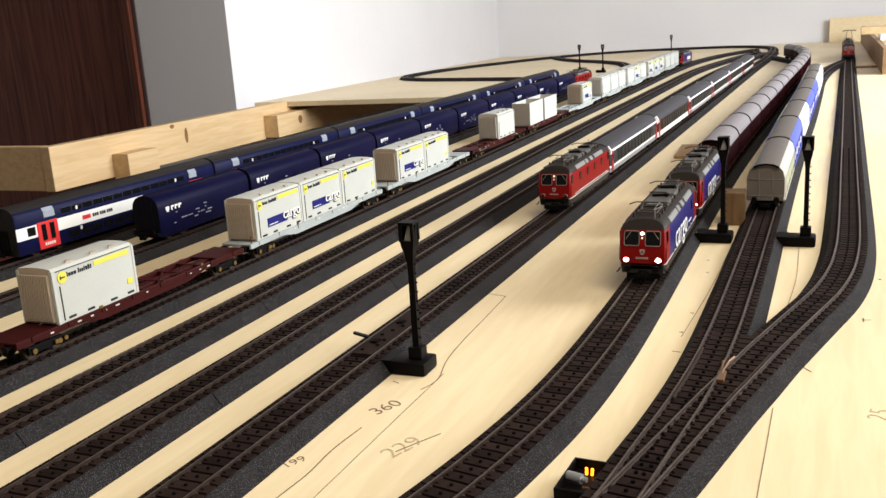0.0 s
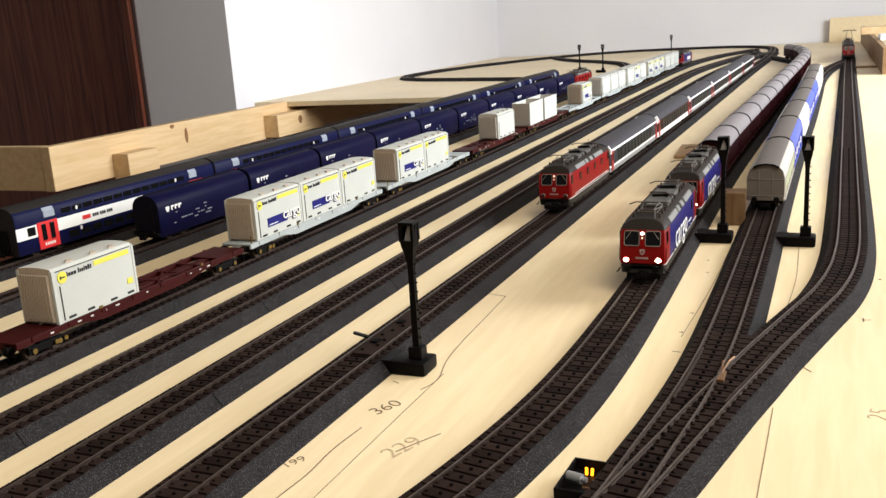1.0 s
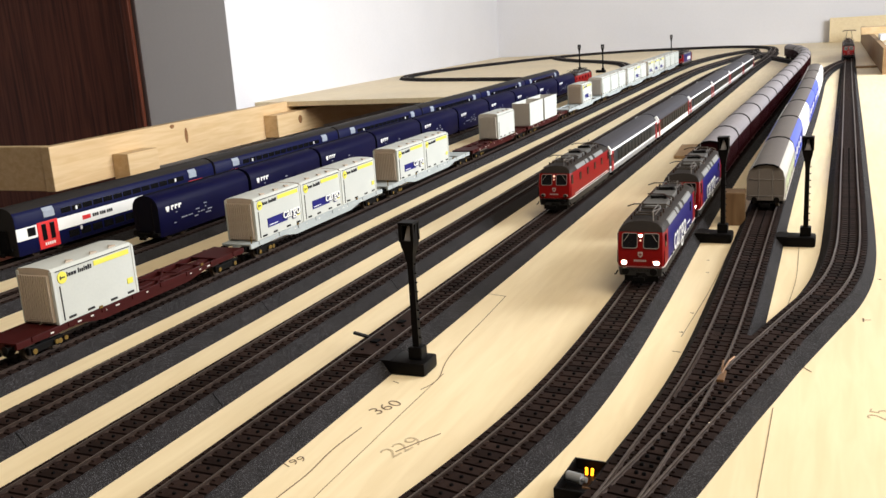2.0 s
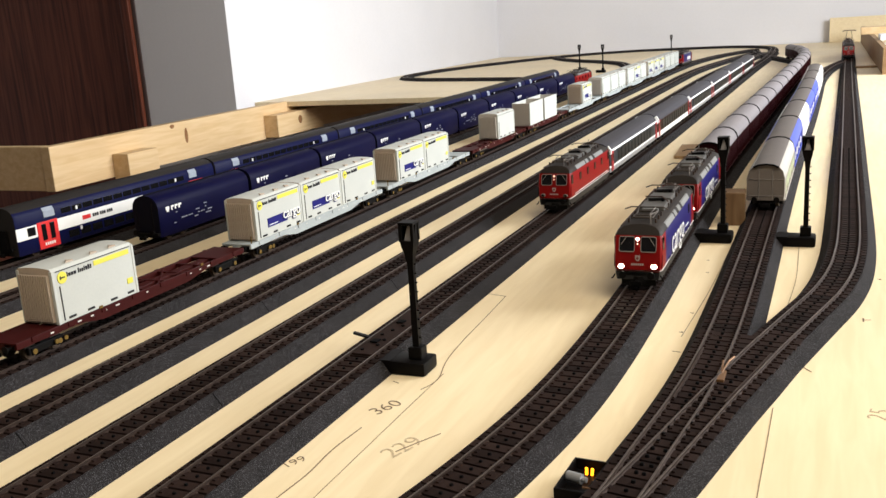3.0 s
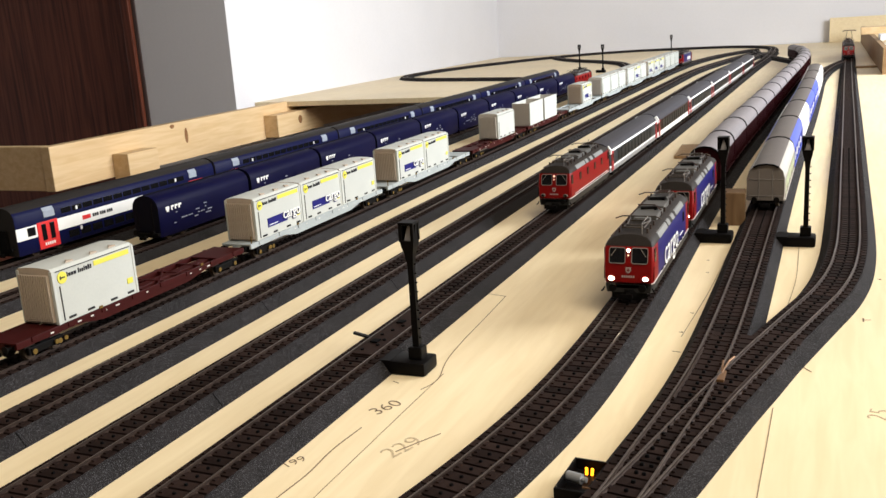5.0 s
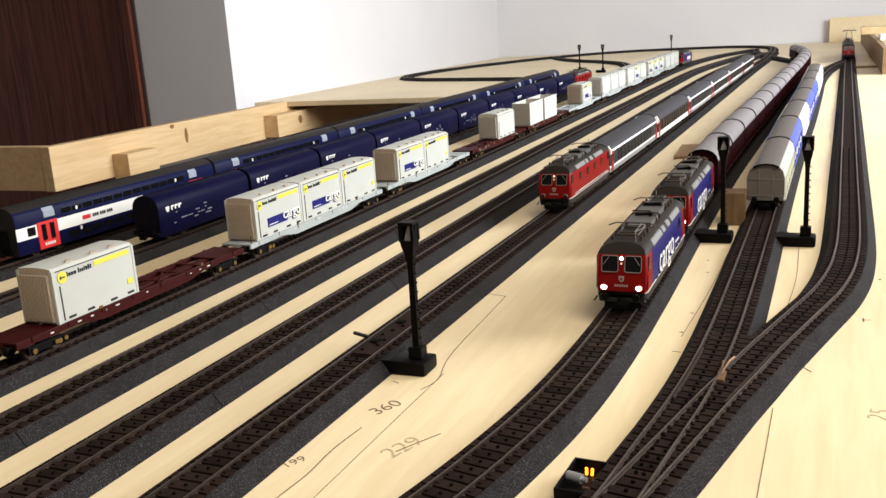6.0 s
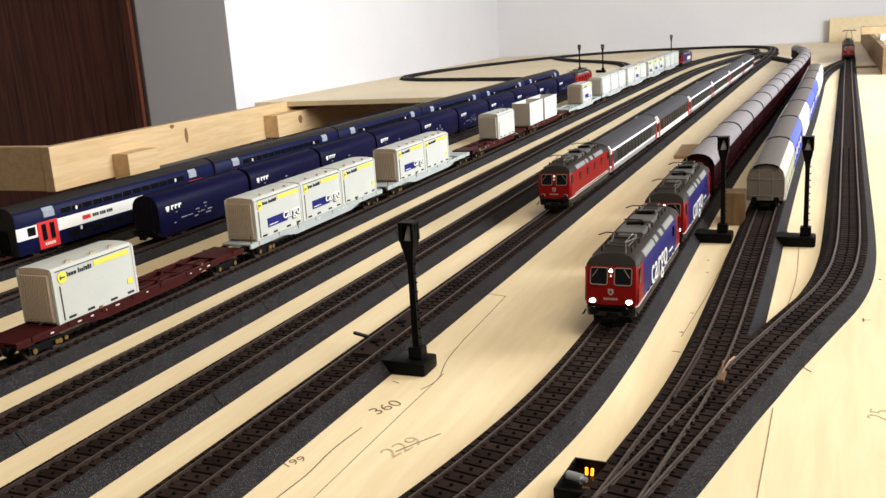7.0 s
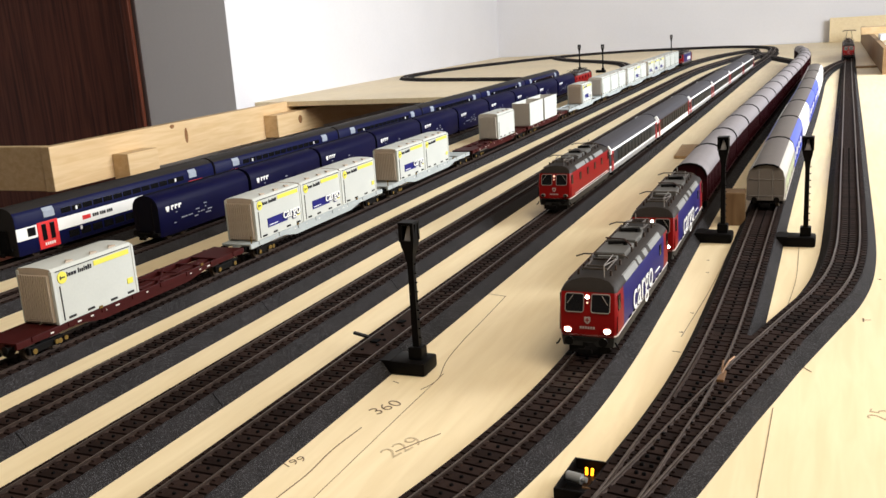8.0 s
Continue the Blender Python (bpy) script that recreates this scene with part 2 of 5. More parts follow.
def build_room():
    tagged(wall("floor", (-4.2, -2.2, -0.98), (1.6, 4.7, -0.92), FLOOR), "dark brown floor below the layout boards", "floor")
    tagged(wall("ceiling", (-4.2, -2.2, 1.5), (1.6, 4.7, 1.56), CEIL), "unseen ceiling, darkened to cut bounce light", "ceiling")
    tagged(wall("wall_north", (-1.595, 4.56, -0.92), (1.6, 4.68, 1.5)), "plain white plaster wall behind the layout", "wall")
    tagged(wall("wall_west", (-1.70, 2.37, -0.92), (-1.595, 4.68, 1.5)), "brightly lit white plaster side wall", "wall")
    # wall that faces the camera, with the doorway beside it
    tagged(wall("wall_door_side", (-1.909, 2.25, -0.92), (-1.595, 2.37, 1.5)), "shaded white plaster wall beside a dark door", "wall")
    tagged(wall("wall_door_far", (-4.2, 2.25, -0.92), (-2.82, 2.37, 1.5)), "shaded plaster wall beyond the door", "wall")
    tagged(wall("wall_door_top", (-2.82, 2.25, 1.14), (-1.909, 2.37, 1.5)), "plaster over the door", "wall")
    tagged(wall("wall_far_west", (-4.32, -2.2, -0.92), (-4.2, 2.37, 1.5)), "plain plaster wall", "wall")
    tagged(wall("wall_south", (-4.2, -2.3, -0.92), (1.6, -2.2, 1.5), DIM_PLASTER), "unseen plaster wall behind the viewer, dimmed to cut bounce", "wall")
    # east wall with a window opening, its unseen plaster mostly dimmed to cut fill
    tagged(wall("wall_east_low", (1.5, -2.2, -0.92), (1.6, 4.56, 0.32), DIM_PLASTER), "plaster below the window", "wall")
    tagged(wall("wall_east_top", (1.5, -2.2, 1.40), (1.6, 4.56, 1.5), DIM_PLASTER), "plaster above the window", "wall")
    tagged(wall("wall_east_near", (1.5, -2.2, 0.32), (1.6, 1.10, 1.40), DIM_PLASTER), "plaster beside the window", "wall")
    tagged(wall("wall_east_far", (1.5, 3.00, 0.32), (1.6, 4.56, 1.40)), "plaster beside the window", "wall")
    w = thing("window_1", "white-framed window in the side wall", "window")
    w["kind"] = "structure"
    bm = bm_new()
    for lo, hi in (((1.5, 1.10, 0.32), (1.58, 1.15, 1.40)), ((1.5, 2.95, 0.32), (1.58, 3.00, 1.40)), ((1.5, 1.15, 0.32), (1.58, 2.95, 0.36)), ((1.5, 1.15, 1.36), (1.58, 2.95, 1.40)), ((1.5, 2.03, 0.36), (1.58, 2.07, 1.36))):
        box(bm, lo, hi)
    part("window_frame", bm, WHITE, w)
    # the door: leaf and frame
    d = thing("door_1", "dark reddish-brown wooden door, closed", "door")
    d["kind"] = "structure"
    bm = bm_new()
    box(bm, (-2.76, 2.262, -0.92), (-1.955, 2.30, 1.08), bev=0.003)
    part("door_leaf", bm, DOOR_WOOD, d)
    bm = bm_new()
    box(bm, (-1.955, 2.235, -0.92), (-1.924, 2.32, 1.10), bev=0.004)
    box(bm, (-2.81, 2.235, -0.92), (-2.76, 2.32, 1.10), bev=0.004)
    box(bm, (-2.81, 2.235, 1.08), (-1.924, 2.32, 1.138), bev=0.004)
    part("door_frame", bm, DOOR_WOOD, d)
    bm = bm_new()
    box(bm, (-1.924, 2.247, -0.92), (-1.909, 2.30, 1.14), bev=0.003)
    part("door_trim", bm, mat("door_trim_grey", (0.10, 0.07, 0.065), 0.5), d)


def build_boards():
    b = thing("layout_table", "pale birch plywood layout board on a pine frame", "table")
    bm = bm_new()
    box(bm, (-0.735, -0.45, -0.016), (0.62, 4.555, 0.0), bev=0.001)
    part("main_board", bm, PLY, b)
    bm = bm_new()
    box(bm, (-1.593, 2.342, -0.014), (-0.737, 4.555, 0.0), bev=0.001)
    part("wide_board", bm, PLY, b)
    for x, y in ((-0.65, 0.2), (0.5, 0.2), (-0.65, 3.9), (0.5, 3.9), (-1.5, 4.2)):
        bm = bm_new()
        box(bm, (x - 0.035, y - 0.035, -0.92), (x + 0.035, y + 0.035, -0.11), bev=0.003)
        part("leg", bm, PINE, b)
    bm = bm_new()
    box(bm, (-0.735, -0.44, -0.11), (-0.71, 4.55, -0.0165), bev=0.002)
    part("side_beam", bm, PINE, b)
    bm = bm_new()
    box(bm, (0.59, -0.44, -0.11), (0.615, 4.55, -0.0165), bev=0.002)
    part("side_beam", bm, PINE, b)
    # the open pine frame left of the trains
    bm = bm_new()
    box(bm, (-1.505, 1.425, -0.092), (-1.48, 2.340, 0.0015), bev=0.002)
    part("frame_plank", bm, PINE, b, "long pine plank on edge")
    bm = bm_new()
    box(bm, (-1.505, 2.342, -0.092), (-1.48, 4.40, -0.0145), bev=0.002)
    part("frame_plank", bm, PINE, b, "long pine plank on edge")
    for y, z, ry, rz in ((1.865, -0.034, 0.006, 0.019), (1.815, -0.006, 0.008, 0.005), (1.70, -0.049, 0.005, 0.003), (2.33, -0.050, 0.010, 0.012)):
        bm = bm_new()
        x = -1.4793 if y < 2.3 else -1.4343
        loft(bm, [[(x + d, y + ry * math.cos(a), z + rz * math.sin(a)) for a in [k * math.tau / 14 for k in range(14)]] for d in (-0.001, 0.0)])
        part("knot", bm, mat("pine_knot", (0.25, 0.12, 0.05), 0.6, vary=0.3, scale=80), b, "dark knot in the pine")
    bm = bm_new()
    box(bm, (-2.0, 1.43, -0.092), (-1.507, 1.452, 0.0015), bev=0.002)
    part("frame_crosspiece", bm, PINE, b, "pine cross plank on edge")
    for y0, y1, z0, z1 in ((1.60, 1.70, -0.098, -0.040), (2.21, 2.46, -0.088, -0.026)):
        bm = bm_new()
        box(bm, (-1.4795, y0, z0), (-1.435, y1, z1), bev=0.002)
        part("frame_block", bm, PINE, b, "short pine block screwed to the plank")
    # sheet added so that the space below the frame reads dark
    bm = bm_new()
    box(bm, (-2.0, 1.2, -0.30), (-1.1, 1.9, -0.28))
    part("under_shelf", bm, DOOR_WOOD, b, "dark sheet added for the gloom below the frame")


build_room()
build_boards()

# ---------------------------------------------------------------- tracks
def smooth_path(pts, step=0.01):
    """Centripetal-free cubic through plan points, resampled at even steps. Returns a list of Vectors (x, y)."""
    P = [Vector(p) for p in pts]
    P = [2 * P[0] - P[1]] + P + [2 * P[-1] - P[-2]]
    dense = []
    for i in range(1, len(P) - 2):
        a, b, c, d = P[i - 1:i + 3]
        la, lb, lc = max((b - a).length, 1e-6), max((c - b).length, 1e-6), max((d - c).length, 1e-6)
        t1 = ((b - a) / la + (c - b) / lb).normalized() * lb
        t2 = ((c - b) / lb + (d - c) / lc).normalized() * lb
        n = max(4, int(lb / 0.004))
        for k in range(n):
            u = k / n
            dense.append((2 * u**3 - 3 * u**2 + 1) * b + (u**3 - 2 * u**2 + u) * t1 + (-2 * u**3 + 3 * u**2) * c + (u**3 - u**2) * t2)
    dense.append(P[-2])
    cum = [0.0]
    for a, b in zip(dense, dense[1:]):
        cum.append(cum[-1] + (b - a).length)
    out, k = [], 0
    n = max(2, round(cum[-1] / step))
    for i in range(n + 1):
        s = cum[-1] * i / n
        while k < len(cum) - 2 and cum[k + 1] < s:
            k += 1
        u = (s - cum[k]) / max(cum[k + 1] - cum[k], 1e-9)
        out.append(dense[k].lerp(dense[k + 1], min(1, max(0, u))))
    return out


def normals(path):
    out = []
    for i in range(len(path)):
        d = (path[min(i + 1, len(path) - 1)] - path[max(i - 1, 0)]).normalized()
        out.append(Vector((d.y, -d.x)))     # to the right of the way
    return out


def sweep(path, section, mi=None):
    """A mesh of the section (offset to the right, height) drawn along the path; mi(j) gives the material of side j."""
    bm = bm_new()
    N = normals(path)
    loft(bm, [[(p.x + n.x * o, p.y + n.y * o, z) for o, z in section] for p, n in zip(path, N)], mi=(lambda i, j: mi(j)) if mi else None, caps=(0, 0))
    return bm


SLEEPER_MESH = {}


SL_HALF, SL_WIDE = 0.0137, 0.0032      # half length and half width of a sleeper


def sleeper_mesh(half=SL_HALF, studs=True):
    if (half, studs) in SLEEPER_MESH:
        return SLEEPER_MESH[half, studs]
    bm = bm_new()
    box(bm, (-half, -SL_WIDE, 0.0066), (half, SL_WIDE, 0.0084))
    for s in (-1, 1):
        for e in (-1, 1):
            x = s * 0.0083 + e * 0.0017
            box(bm, (x - 0.0008, -0.0012, 0.0084), (x + 0.0008, 0.0012, 0.0091))
    if studs:
        cyl(bm, (0, 0, 0.0083), (0, 0, 0.0094), 0.0010, 0.0007, n=6, mi=1)
    me = bpy.data.meshes.new("sleeper")
    bm.to_mesh(me)
    bm.free()
    me.materials.append(SLEEPER)
    me.materials.append(STUD)
    SLEEPER_MESH[half, studs] = me
    return me


PITCH_S = 0.0080


def track(label, pts, lift=0.0, part_range=(0.28, 1.1), skip=None, rails=True, bed=True, joints=0):
    """A model track on a foam bed along the plan points; sleepers near the viewer are pieces of their own."""
    t = thing("railway_track", label, "track", "tracks of the yard")
    path = smooth_path(pts)
    z = lift
    if bed:
        part("roadbed", sweep(path, [(-0.0209, 0.0001), (-0.0149, 0.0076 + z), (-0.0140, 0.0079 + z), (-0.0136, 0.0066 + z), (0.0136, 0.0066 + z), (0.0140, 0.0079 + z), (0.0149, 0.0076 + z), (0.0209, 0.0001)]), BALLAST, t, "dark grey foam ballast bed")
    if rails:
        for s in (-1, 1):
            o = s * 0.0083
            part("rail", sweep(path, [(o - 0.0010, 0.0080), (o - 0.0010, 0.0086), (o - 0.0003, 0.0089), (o - 0.0003, 0.0097), (o - 0.0005, 0.0100), (o - 0.0005, ZR - 0.0001), (o - 0.0003, ZR), (o + 0.0003, ZR), (o + 0.0005, ZR - 0.0001), (o + 0.0005, 0.0100), (o + 0.0003, 0.0097), (o + 0.0003, 0.0089), (o + 0.0010, 0.0086), (o + 0.0010, 0.0080)], lambda j: 1 if 5 <= j <= 7 else 0), [RAIL_SIDE, RAIL], t)
    if joints:
        N0 = normals(path)
        for i in range(len(path)):
            if 0.25 < path[i].y < 1.6 and i % 23 == joints:
                bm = bm_new()
                p, n = path[i], N0[i]
                d = Vector((-n.y, n.x)) * 0.0003
                for o in (1, -1):
                    a, b = (0.0151, 0.0074 + z), (0.0206, 0.0006)
                    loft(bm, [[(p.x + n.x * o * q[0] + d.x * k, p.y + n.y * o * q[0] + d.y * k, q[1] + h) for q, k in ((a, -1), (a, 1), (b, 1), (b, -1))] for h in (0.0, 0.0004)])
                part("bed_joint", bm, STUD, t, "dark joint in the foam bed")
    sp = smooth_path(pts, PITCH_S)
    N = normals(sp)
    rest = bm_new()
    me = sleeper_mesh()
    tmp = []
    for p, n in zip(sp, N):
        if skip and skip(p):
            continue
        m = Matrix.Translation((p.x, p.y, z)) @ Matrix(((n.x, -n.y, 0, 0), (n.y, n.x, 0, 0), (0, 0, 1, 0), (0, 0, 0, 1)))
        if part_range[0] < p.y < part_range[1]:
            tmp.append(m)
        else:
            lo, hi, w = -SL_HALF, SL_HALF, SL_WIDE
            v = [rest.verts.new(m @ Vector(c)) for c in ((lo, -w, 0.0084), (hi, -w, 0.0084), (hi, w, 0.0084), (lo, w, 0.0084), (lo, -w, 0.0066), (hi, -w, 0.0066), (hi, w, 0.0066), (lo, w, 0.0066))]
            for f in ((0, 1, 2, 3), (4, 5, 1, 0), (6, 7, 3, 2), (5, 6, 2, 1), (7, 4, 0, 3)):
                rest.faces.new([v[k] for k in f])
    if len(rest.verts):
        r = part("sleepers_beyond", rest, SLEEPER, t)
        r["kind"] = "stuff"
    else:
        rest.free()
    for m in tmp:
        s = new("sleeper", me)
        s.parent = t
        s.matrix_basis = m
    return t


XB, XC, XD, XE = -0.6095, -0.4739, -0.4018, -0.3295


def xA(y):
    return -0.680 - 0.021 * max(0.0, 1.7 - y) ** 1.5 / 1.1


def xF(y):
    return -0.2627 + 0.010 * y


G_PTS = [(-0.208, 0.13), (-0.1830, 0.20), (-0.1660, 0.25), (-0.1495, 0.31), (-0.1368, 0.375), (-0.1296, 0.43), (-0.1255, 0.50), (-0.1240, 0.60), (-0.1248, 0.85), (-0.1225, 1.15), (-0.111, 1.6), (-0.0995, 2.05), (-0.088, 2.5), (-0.088, 2.90), (-0.112, 3.12), (-0.170, 3.33), (-0.25, 3.60), (-0.30, 3.90)]
H_PTS = [(-0.115, 0.15), (-0.094, 0.25), (-0.0768, 0.3325), (-0.0705, 0.385), (-0.0645, 0.434), (-0.0603, 0.485), (-0.0578, 0.55), (-0.057, 0.65), (-0.0570, 0.9), (-0.0545, 1.3), (-0.0490, 1.7), (-0.0460, 2.1), (-0.0430, 2.45), (-0.02, 2.82), (0.017, 3.08)]
I_PTS = [(-0.115, 0.15), (-0.0945, 0.25), (-0.0735, 0.3436), (-0.0600, 0.405), (-0.0505, 0.4487), (-0.0425, 0.482), (-0.0340, 0.519), (-0.0260, 0.550), (-0.0128, 0.600), (-0.0013, 0.645), (0.0076, 0.70), (0.0126, 0.77), (0.0143, 0.84), (0.0152, 0.93), (0.0162, 1.09), (0.0180, 1.33), (0.0205, 1.7), (0.0235, 2.2), (0.028, 2.8), (0.033, 3.4), (0.036, 4.0), (0.037, 4.46)]


def build_tracks():
    track("straight model track under the blue double-deck coaches", [(xA(0.0), 0.0), (xA(0.4), 0.4), (xA(0.8), 0.8), (xA(1.2), 1.2), (xA(1.7), 1.7), (-0.680, 2.5), (-0.69, 2.7), (-0.76, 2.78), (-0.95, 2.86), (-1.17, 2.94), (-1.36, 3.02), (-1.47, 3.14), (-1.50, 3.32), (-1.455, 3.6), (-1.34, 3.92), (-1.18, 4.22), (-0.94, 4.44), (-0.67, 4.46), (-0.42, 4.40), (-0.27, 4.20), (-0.235, 3.9), (-0.235, 3.7)], part_range=(0, 0))
    track("straight model track under the dark blue hopper wagons", [(XB, -0.1), (XB, 0.8), (XB, 1.6), (XB, 2.4), (-0.612, 2.8), (-0.635, 3.05), (-0.68, 3.30), (-0.74, 3.48), (-0.86, 3.66), (-1.00, 3.82), (-1.12, 4.02), (-1.20, 4.20)], lift=0.0002, part_range=(0, 0))
    track("straight model track under the container train", [(XC, -0.1), (XC, 0.8), (XC, 2.4), (XC, 3.0), (-0.455, 3.4), (-0.40, 3.75), (-0.31, 4.05)], lift=0.0001, part_range=(0.1, 0.75))
    track("empty straight model track with grey bedding", [(XD, 0.0), (XD, 0.8), (XD, 2.4), (-0.395, 2.9), (-0.36, 3.3), (-0.30, 3.75)], lift=0.0003, part_range=(0.28, 1.5), joints=9)
    track("empty straight model track with brown sleepers", [(XE, 0.0), (XE, 0.8), (XE, 2.2), (-0.325, 2.7), (-0.30, 3.2), (-0.25, 3.75)], lift=0.0004, part_range=(0.2, 1.5), joints=16)
    track("straight model track under the express train", [(xF(0), 0.0), (xF(0.8), 0.8), (xF(2.0), 2.0), (xF(3.0), 3.0), (-0.225, 3.4), (-0.225, 3.8)], lift=0.0005, part_range=(0.2, 0.95))
    track("curving model track with the moving cargo train", G_PTS, lift=0.0006, part_range=(0.2, 0.95))
    turnout = lambda p: p.y < 0.545
    track("model track leaving the turnout towards a grey van", H_PTS, lift=0.0002, part_range=(0.2, 0.95), skip=turnout)
    track("model track curving away from the turnout", I_PTS, lift=0.0, part_range=(0.2, 1.3), skip=turnout)


build_tracks()


def build_turnout():
    """Long sleepers, check rails, frog and the lit motor of the turnout."""
    t = thing("turnout", "turnout with long brown sleepers and check rails", "track")
    hp, ip = smooth_path(H_PTS, 0.004), smooth_path(I_PTS, 0.004)
    at = lambda path, y: min(path, key=lambda p: abs(p.y - y))
    y = 0.16
    while y < 0.545:
        a, b = at(hp, y), at(ip, y)
        a2, b2 = at(hp, y + 0.012), at(ip, y + 0.012)
        turn = math.atan2((a2.x + b2.x - a.x - b.x) / 2, 0.012)
        mid, gap = (a.x + b.x) / 2, abs(b.x - a.x) / 2
        half = gap + SL_HALF + 0.0004
        bm = bm_new()
        box(bm, (-half, -SL_WIDE, 0.0066), (half, SL_WIDE, 0.0084))
        for o in (-gap - 0.0083, gap + 0.0083) + ((-gap + 0.0083, gap - 0.0083) if gap > 0.003 else ()):
            for e in (-1, 1):
                box(bm, (o + e * 0.0017 - 0.0008, -0.0012, 0.0084), (o + e * 0.0017 + 0.0008, 0.0012, 0.0091))
        for o in (-gap, gap) if gap > 0.0017 else (0.0,):
            cyl(bm, (o, 0, 0.0083), (o, 0, 0.0096), 0.0011, 0.0008, n=6, mi=1)
        part("sleeper", bm, [SLEEPER, STUD], t).matrix_basis = pose(mid, y, 0.0003, 0, 0, -math.degrees(turn))
        y += PITCH_S
    for path, side in ((hp, -1), (ip, 1)):
        seg = [p for p in path if 0.44 < p.y < 0.52]
        o = side * 0.0066
        part("check_rail", sweep(seg, [(o - 0.0005, 0.0084), (o - 0.0005, ZR - 0.0002), (o + 0.0005, ZR - 0.0002), (o + 0.0005, 0.0084)]), RAIL_SIDE, t)
    bm = bm_new()
    box(bm, (-0.0532, 0.470, 0.0083), (-0.0488, 0.484, 0.0102), bev=0.0005)
    wire(bm, [(-0.0510, 0.480, 0.0100), (-0.0490, 0.497, 0.0106), (-0.0470, 0.505, 0.0103)], 0.0006)
    wire(bm, [(-0.0512, 0.480, 0.0100), (-0.0520, 0.497, 0.0106)], 0.0006)
    part("frog", bm, COPPER, t, "worn copper-coloured frog")


build_turnout()

# ---------------------------------------------------------------- vehicles
def shell(half, stations, mi, lean=None, cap=None):
    """A vehicle body: half is the profile (x, z) from the sill to the crest; stations are (y, width factor, lean sign)."""
    bm = bm_new()
    lean = lean or (lambda z: 0.0)
    ring0 = [(x, z) for x, z in half] + [(-x, z) for x, z in half[-2::-1]]
    rings = []
    for y, sx, sg in stations:
        rings.append([(x * sx, y + sg * lean(z), z) for x, z in ring0])
    vs = [[bm.verts.new(p) for p in r] for r in rings]
    n, h = len(ring0), len(half)
    for i in range(len(vs) - 1):
        for j in range(n):
            f = bm.faces.new((vs[i][j], vs[i][(j + 1) % n], vs[i + 1][(j + 1) % n], vs[i + 1][j]))
            k = j if j < h - 1 else (n - 2 - j)
            f.material_index = mi(i, k) if j < n - 1 else mi(i, 0)
    for i in (0, -1):
        for k in range(h - 1):
            a, b, c, d = vs[i][k], vs[i][k + 1], vs[i][n - 2 - k], vs[i][n - 1 - k]
            f = bm.faces.new((a, b, d) if b is c else (a, b, c, d))
            f.material_index = cap(k) if cap else mi(0 if i == 0 else len(vs) - 2, k)
    return bm


def bogie(parent, y, axle=0.0145, r=0.0057, wide=0.0125, material=UNDER, cover=True):
    bm = bm_new()
    for s in (-1, 1):
        box(bm, (s * wide - 0.0014, y - axle - 0.004, 0.0035), (s * wide + 0.0014, y + axle + 0.004, 0.0085), bev=0.0006)
        for k in (-1, 1):
            box(bm, (s * wide - 0.0022, y + k * axle - 0.0022, 0.0030), (s * wide + 0.0022, y + k * axle + 0.0022, 0.0078), bev=0.0005)
    box(bm, (-wide, y - 0.004, 0.004), (wide, y + 0.004, 0.0095))
    b = part("bogie", bm, material, parent)
    for k in (-1, 1):
        bm = bm_new()
        for s in (-1, 1):
            cyl(bm, (s * 0.0083, y + k * axle, r), (s * 0.0108, y + k * axle, r), r, n=14)
            cyl(bm, (s * 0.0072, y + k * axle, r), (s * 0.0083, y + k * axle, r), r + 0.0005, n=14)
        cyl(bm, (-0.0108, y + k * axle, r), (0.0108, y + k * axle, r), 0.0012, n=8)
        part("wheelset", bm, WHEEL, b)
    return b


def buffers(parent, y, sg, z=0.0125, wide=0.0098, material=UNDER):
    for s in (-1, 1):
        bm = bm_new()
        cyl(bm, (s * wide, y, z), (s * wide, y + sg * 0.0038, z), 0.0012, n=8)
        cyl(bm, (s * wide, y + sg * 0.0038, z), (s * wide, y + sg * 0.0046, z), 0.0026, n=12)
        part("buffer", bm, material, parent)
    bm = bm_new()
    box(bm, (-0.0012, min(y, y + sg * 0.006), z - 0.0062), (0.0012, max(y, y + sg * 0.006), z - 0.0038), bev=0.0004)
    box(bm, (-0.004, min(y + sg * 0.006, y + sg * 0.0075), z - 0.0066), (0.004, max(y + sg * 0.006, y + sg * 0.0075), z - 0.0036), bev=0.0004)
    part("coupling", bm, UNDER, parent)


def front_slab(bm, yf, sg, lean, x0, x1, z0, z1, out, mi=0, thick=0.0006):
    """A thin panel on a leaning end face that looks along -y when sg is 1."""
    ring = lambda o: [(x, yf + sg * (lean(z) - o), z) for x, z in ((x0, z0), (x1, z0), (x1, z1), (x0, z1))]
    loft(bm, [ring(out - thick), ring(out)], mi=lambda i, j: mi, caps=(mi, mi))


HALF_L = 0.083


